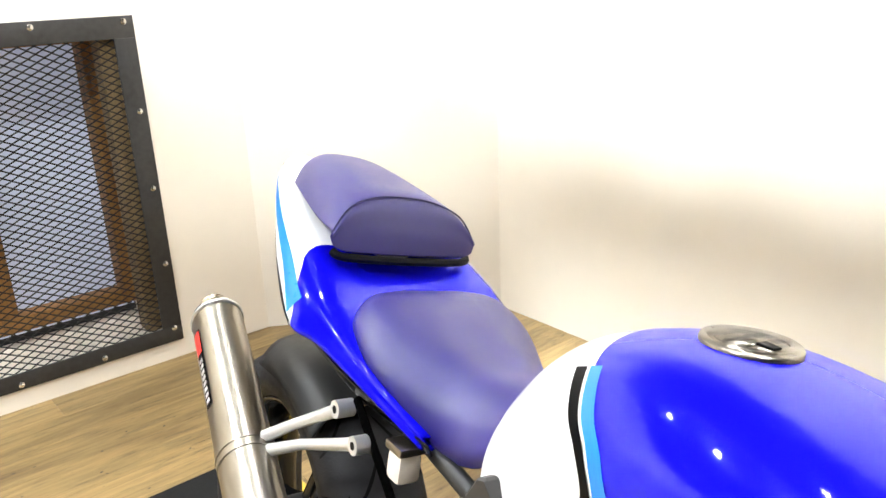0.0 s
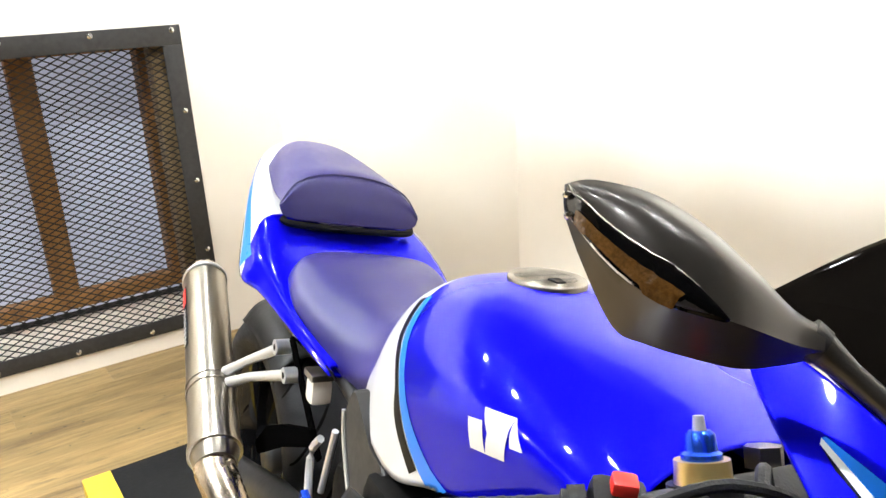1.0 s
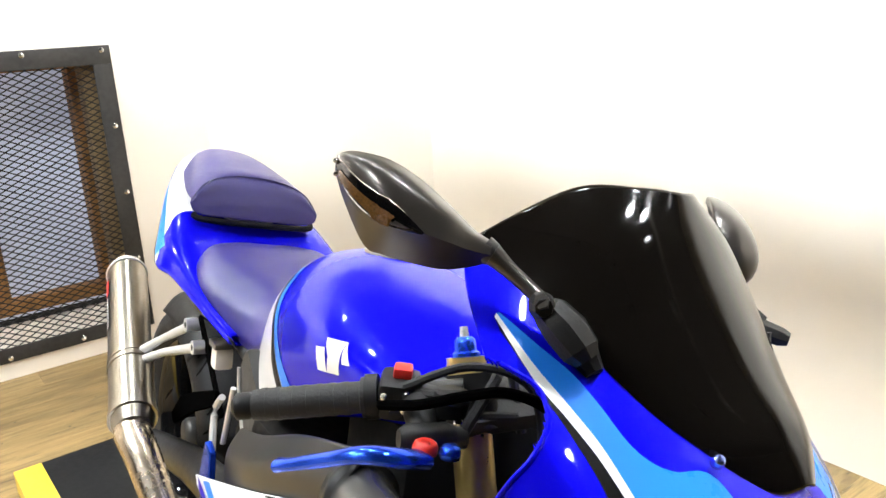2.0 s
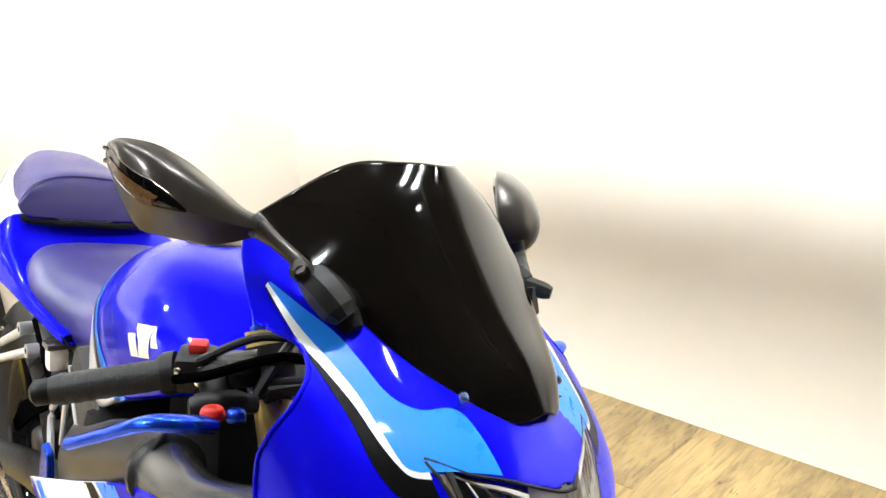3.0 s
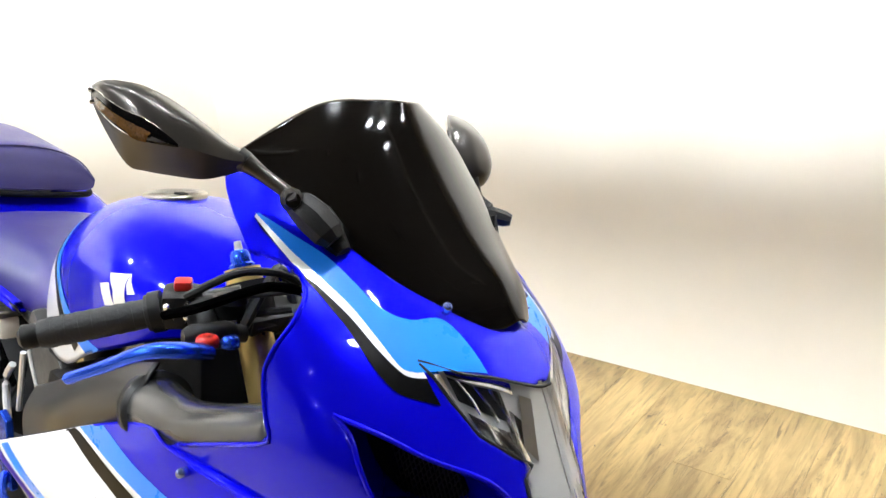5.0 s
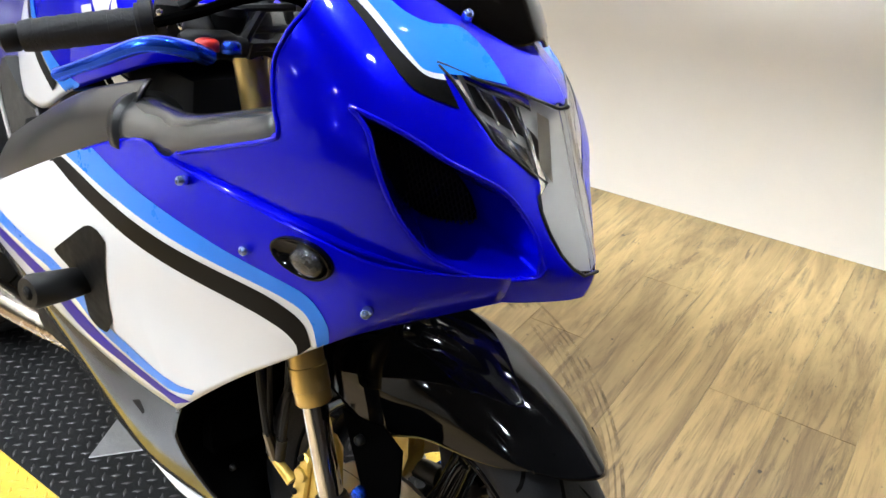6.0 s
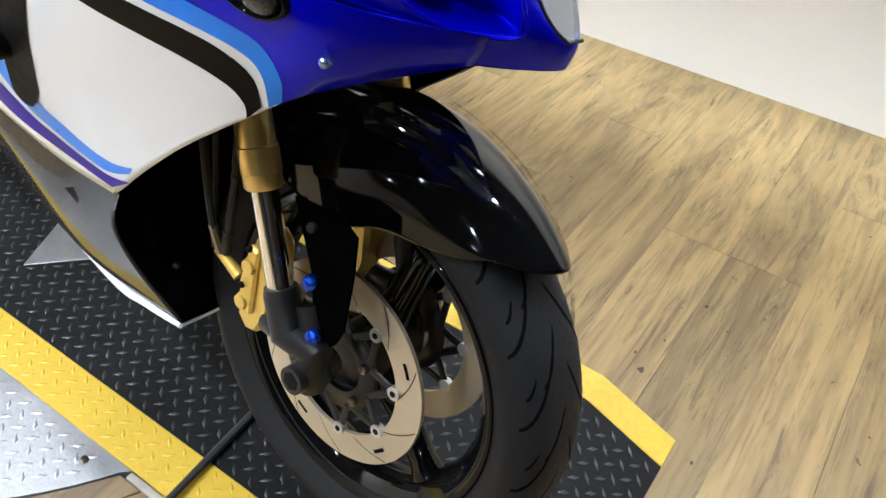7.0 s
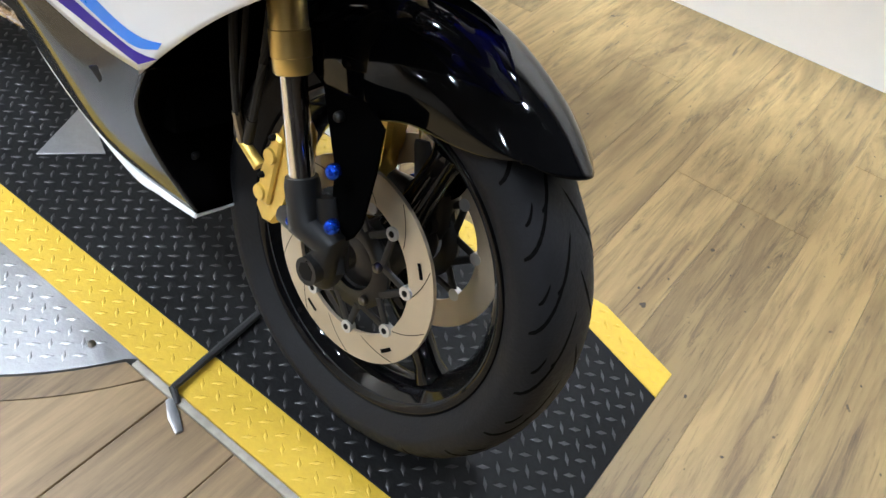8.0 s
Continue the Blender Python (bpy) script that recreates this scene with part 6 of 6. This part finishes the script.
    slab("silver_wedge", [(-.435, .444), (-.356, .530), (-.512, .600)], top + .0005, top + .0035, SILVERPLATE, p, "bare metal wedge showing between the plates", .0008, axis="z")
    rod = bar("rod", [(.138, .280, .078), (.128, .39, .076), (.120, .474, .074)], [.0055, .0065, .006], RUBBER, None, 8)
    rod.name = "tie_down_rod"
    tagged(rod, "thin black rubber-covered rod lying across the platform edge", "rod")
    bar("bent_end", [(.134, .281, .076), (.144, .277, .072), (.155, .272, .0665)], [.0055, .005, .004], RUBBER, rod, 8)
    tagged(bar("tape_scrap", [(.142, .268, .066), (.168, .254, .066), (.193, .243, .066)], [.006, .009, .006], SILVERPLATE, None, 6, squash=.4), "crumpled scrap of silver tape on the boards", "tape")


def barred_window():
    w = setting(new("window_1"), "barred opening with a black steel frame and mesh", "window")
    w.location = (0, 0, 0)
    f = .058
    for nm, a, b in (("frame_rail", (OY0, OZ1 - .012), (OY1 + f, OZ1 + f)), ("frame_rail", (OY0, OZ0 - f + .012), (OY1 + f, OZ0 + .012)),
                     ("frame_stile", (OY1 - .012, OZ0 + .012), (OY1 + f, OZ1 - .012)), ("frame_stile", (OY0 - f, OZ0 - f), (OY0 - .001, OZ1 + f))):
        block(nm, (X0 - .001, a[0], a[1]), (X0 + .007, b[0], b[1]), IRON, w, "blackened steel angle", .0015)
    for y, z in ((.962, 1.205), (.683, 1.205), (.40, 1.205), (.12, 1.205), (.968, .915), (.970, .648), (.970, .37), (.965, .12), (.709, .088), (.440, .086), (.17, .086)):
        bm = bmesh.new()
        tube(bm, [(X0 + .006, y, z), (X0 + .009, y, z), (X0 + .012, y, z)], [.011, .010, .004], 14, up=(0, 0, 1))
        part("frame_bolt", bm, CHROME, w, "bright round bolt head")
    # expanded metal: zigzag strands that touch at the nodes
    pw, ph = .047, .0124
    rows = int((OZ1 - OZ0) / ph) + 1
    cols = int((OY1 - OY0) / pw * 2) + 1
    bm = bmesh.new()
    xm = X0 - .012
    for r in range(rows):
        z0 = OZ0 + r * ph
        up, lo = [], []
        for c in range(cols + 1):
            y = OY0 + c * pw / 2
            z = z0 + (ph * .46 if (c + r) % 2 else -ph * .46)
            up.append(Vector((xm + .001, y, z + .0022))), lo.append(Vector((xm - .001, y, z - .0022)))
        lay(bm, [up, lo])
    scr = part("mesh_screen", bm, WIRE, w, "dark expanded metal mesh", smooth=False)
    s = scr.modifiers.new("thickness", "SOLIDIFY")
    s.thickness = .002
    # the deep reveal behind the mesh
    xb = X0 - .30
    block("reveal_sill", (xb, OY0, OZ0 - .02), (X0 - .12, OY1, OZ0), PLASTER, w, bevel=0)
    block("reveal_head", (xb, OY0, OZ1), (X0 - .12, OY1 + .02, OZ1 + .02), STUD, w, bevel=0)
    block("jamb", (X0 - .115, OY1 - .052, OZ0), (X0 - .03, OY1 - .001, OZ1), ROUGHWOOD, w, "rough pine jamb", .004)
    block("reveal_side", (xb, OY1, OZ0), (X0 - .12, OY1 + .02, OZ1), PLASTER, w, bevel=0)
    block("reveal_side", (xb, OY0 - .02, OZ0), (X0 - .12, OY0, OZ1), PLASTER, w, bevel=0)
    # the timber window at the back of the reveal
    def timber(y0, z0, y1, z1, d=.05):
        block("timber", (xb - .03, y0, z0), (xb + d, y1, z1), STUD, w, "brown stained window timber", .003)
    timber(OY0, OZ0 + .055, OY1, OZ0 + .11, .06)
    timber(OY0, OZ1 - .03, OY1, OZ1, .06)
    timber(.43, OZ0 + .11, .52, OZ1 - .03, .055)
    timber(.880, OZ0 + .11, .920, OZ1 - .03, .075)
    timber(OY0, OZ0 + .11, OY0 + .06, OZ1 - .03)
    timber(-.05, OZ0 + .11, .0, OZ1 - .03)
    block("pane", (xb - .02, OY0 + .02, OZ0 + .02), (xb - .014, OY1, OZ1 - .01), PANE, w, "frosted daylight pane", 0)


PANE = material("frosted_daylight_pane", (0.55, 0.58, 0.66), 0.35, vary=0.05, vary_scale=3)
PANE.node_tree.nodes["Principled BSDF"].inputs["Emission Color"].default_value = (0.62, 0.70, 0.92, 1)
PANE.node_tree.nodes["Principled BSDF"].inputs["Emission Strength"].default_value = 0.3
def scuffs():
    """Worn rings that tyres have left on the planks round the turntable."""
    m = material("tyre_scuff", (0.045, 0.028, 0.014), 0.6)
    t = m.node_tree
    b, out = t.nodes["Principled BSDF"], t.nodes["Material Output"]
    n, r = t.nodes.new("ShaderNodeTexNoise"), t.nodes.new("ShaderNodeMapRange")
    n.inputs["Scale"].default_value, n.inputs["Detail"].default_value = 14, 6
    r.inputs["From Min"].default_value, r.inputs["From Max"].default_value, r.inputs["To Max"].default_value = .40, .75, .75
    t.links.new(t.nodes["Texture Coordinate"].outputs["Object"], n.inputs["Vector"])
    t.links.new(n.outputs["Fac"], r.inputs["Value"]), t.links.new(r.outputs[0], b.inputs["Alpha"])
    bm = bmesh.new()
    for r0, r1 in ((.918, .928), (.936, .941), (.950, .963), (.972, .976), (.984, .992)):
        lay(bm, [[(-.490 + q * math.cos(radians(a)), .578 + q * math.sin(radians(a)), .0012) for a in range(20, 112, 2)] for q in (r0, r1)])
    tagged(part("tyre_scuffs", bm, m), "faint dark curved tyre scuffs on the wood floor", "scuff marks", kind="stuff")


platform()
scuffs()
barred_window()
floor()
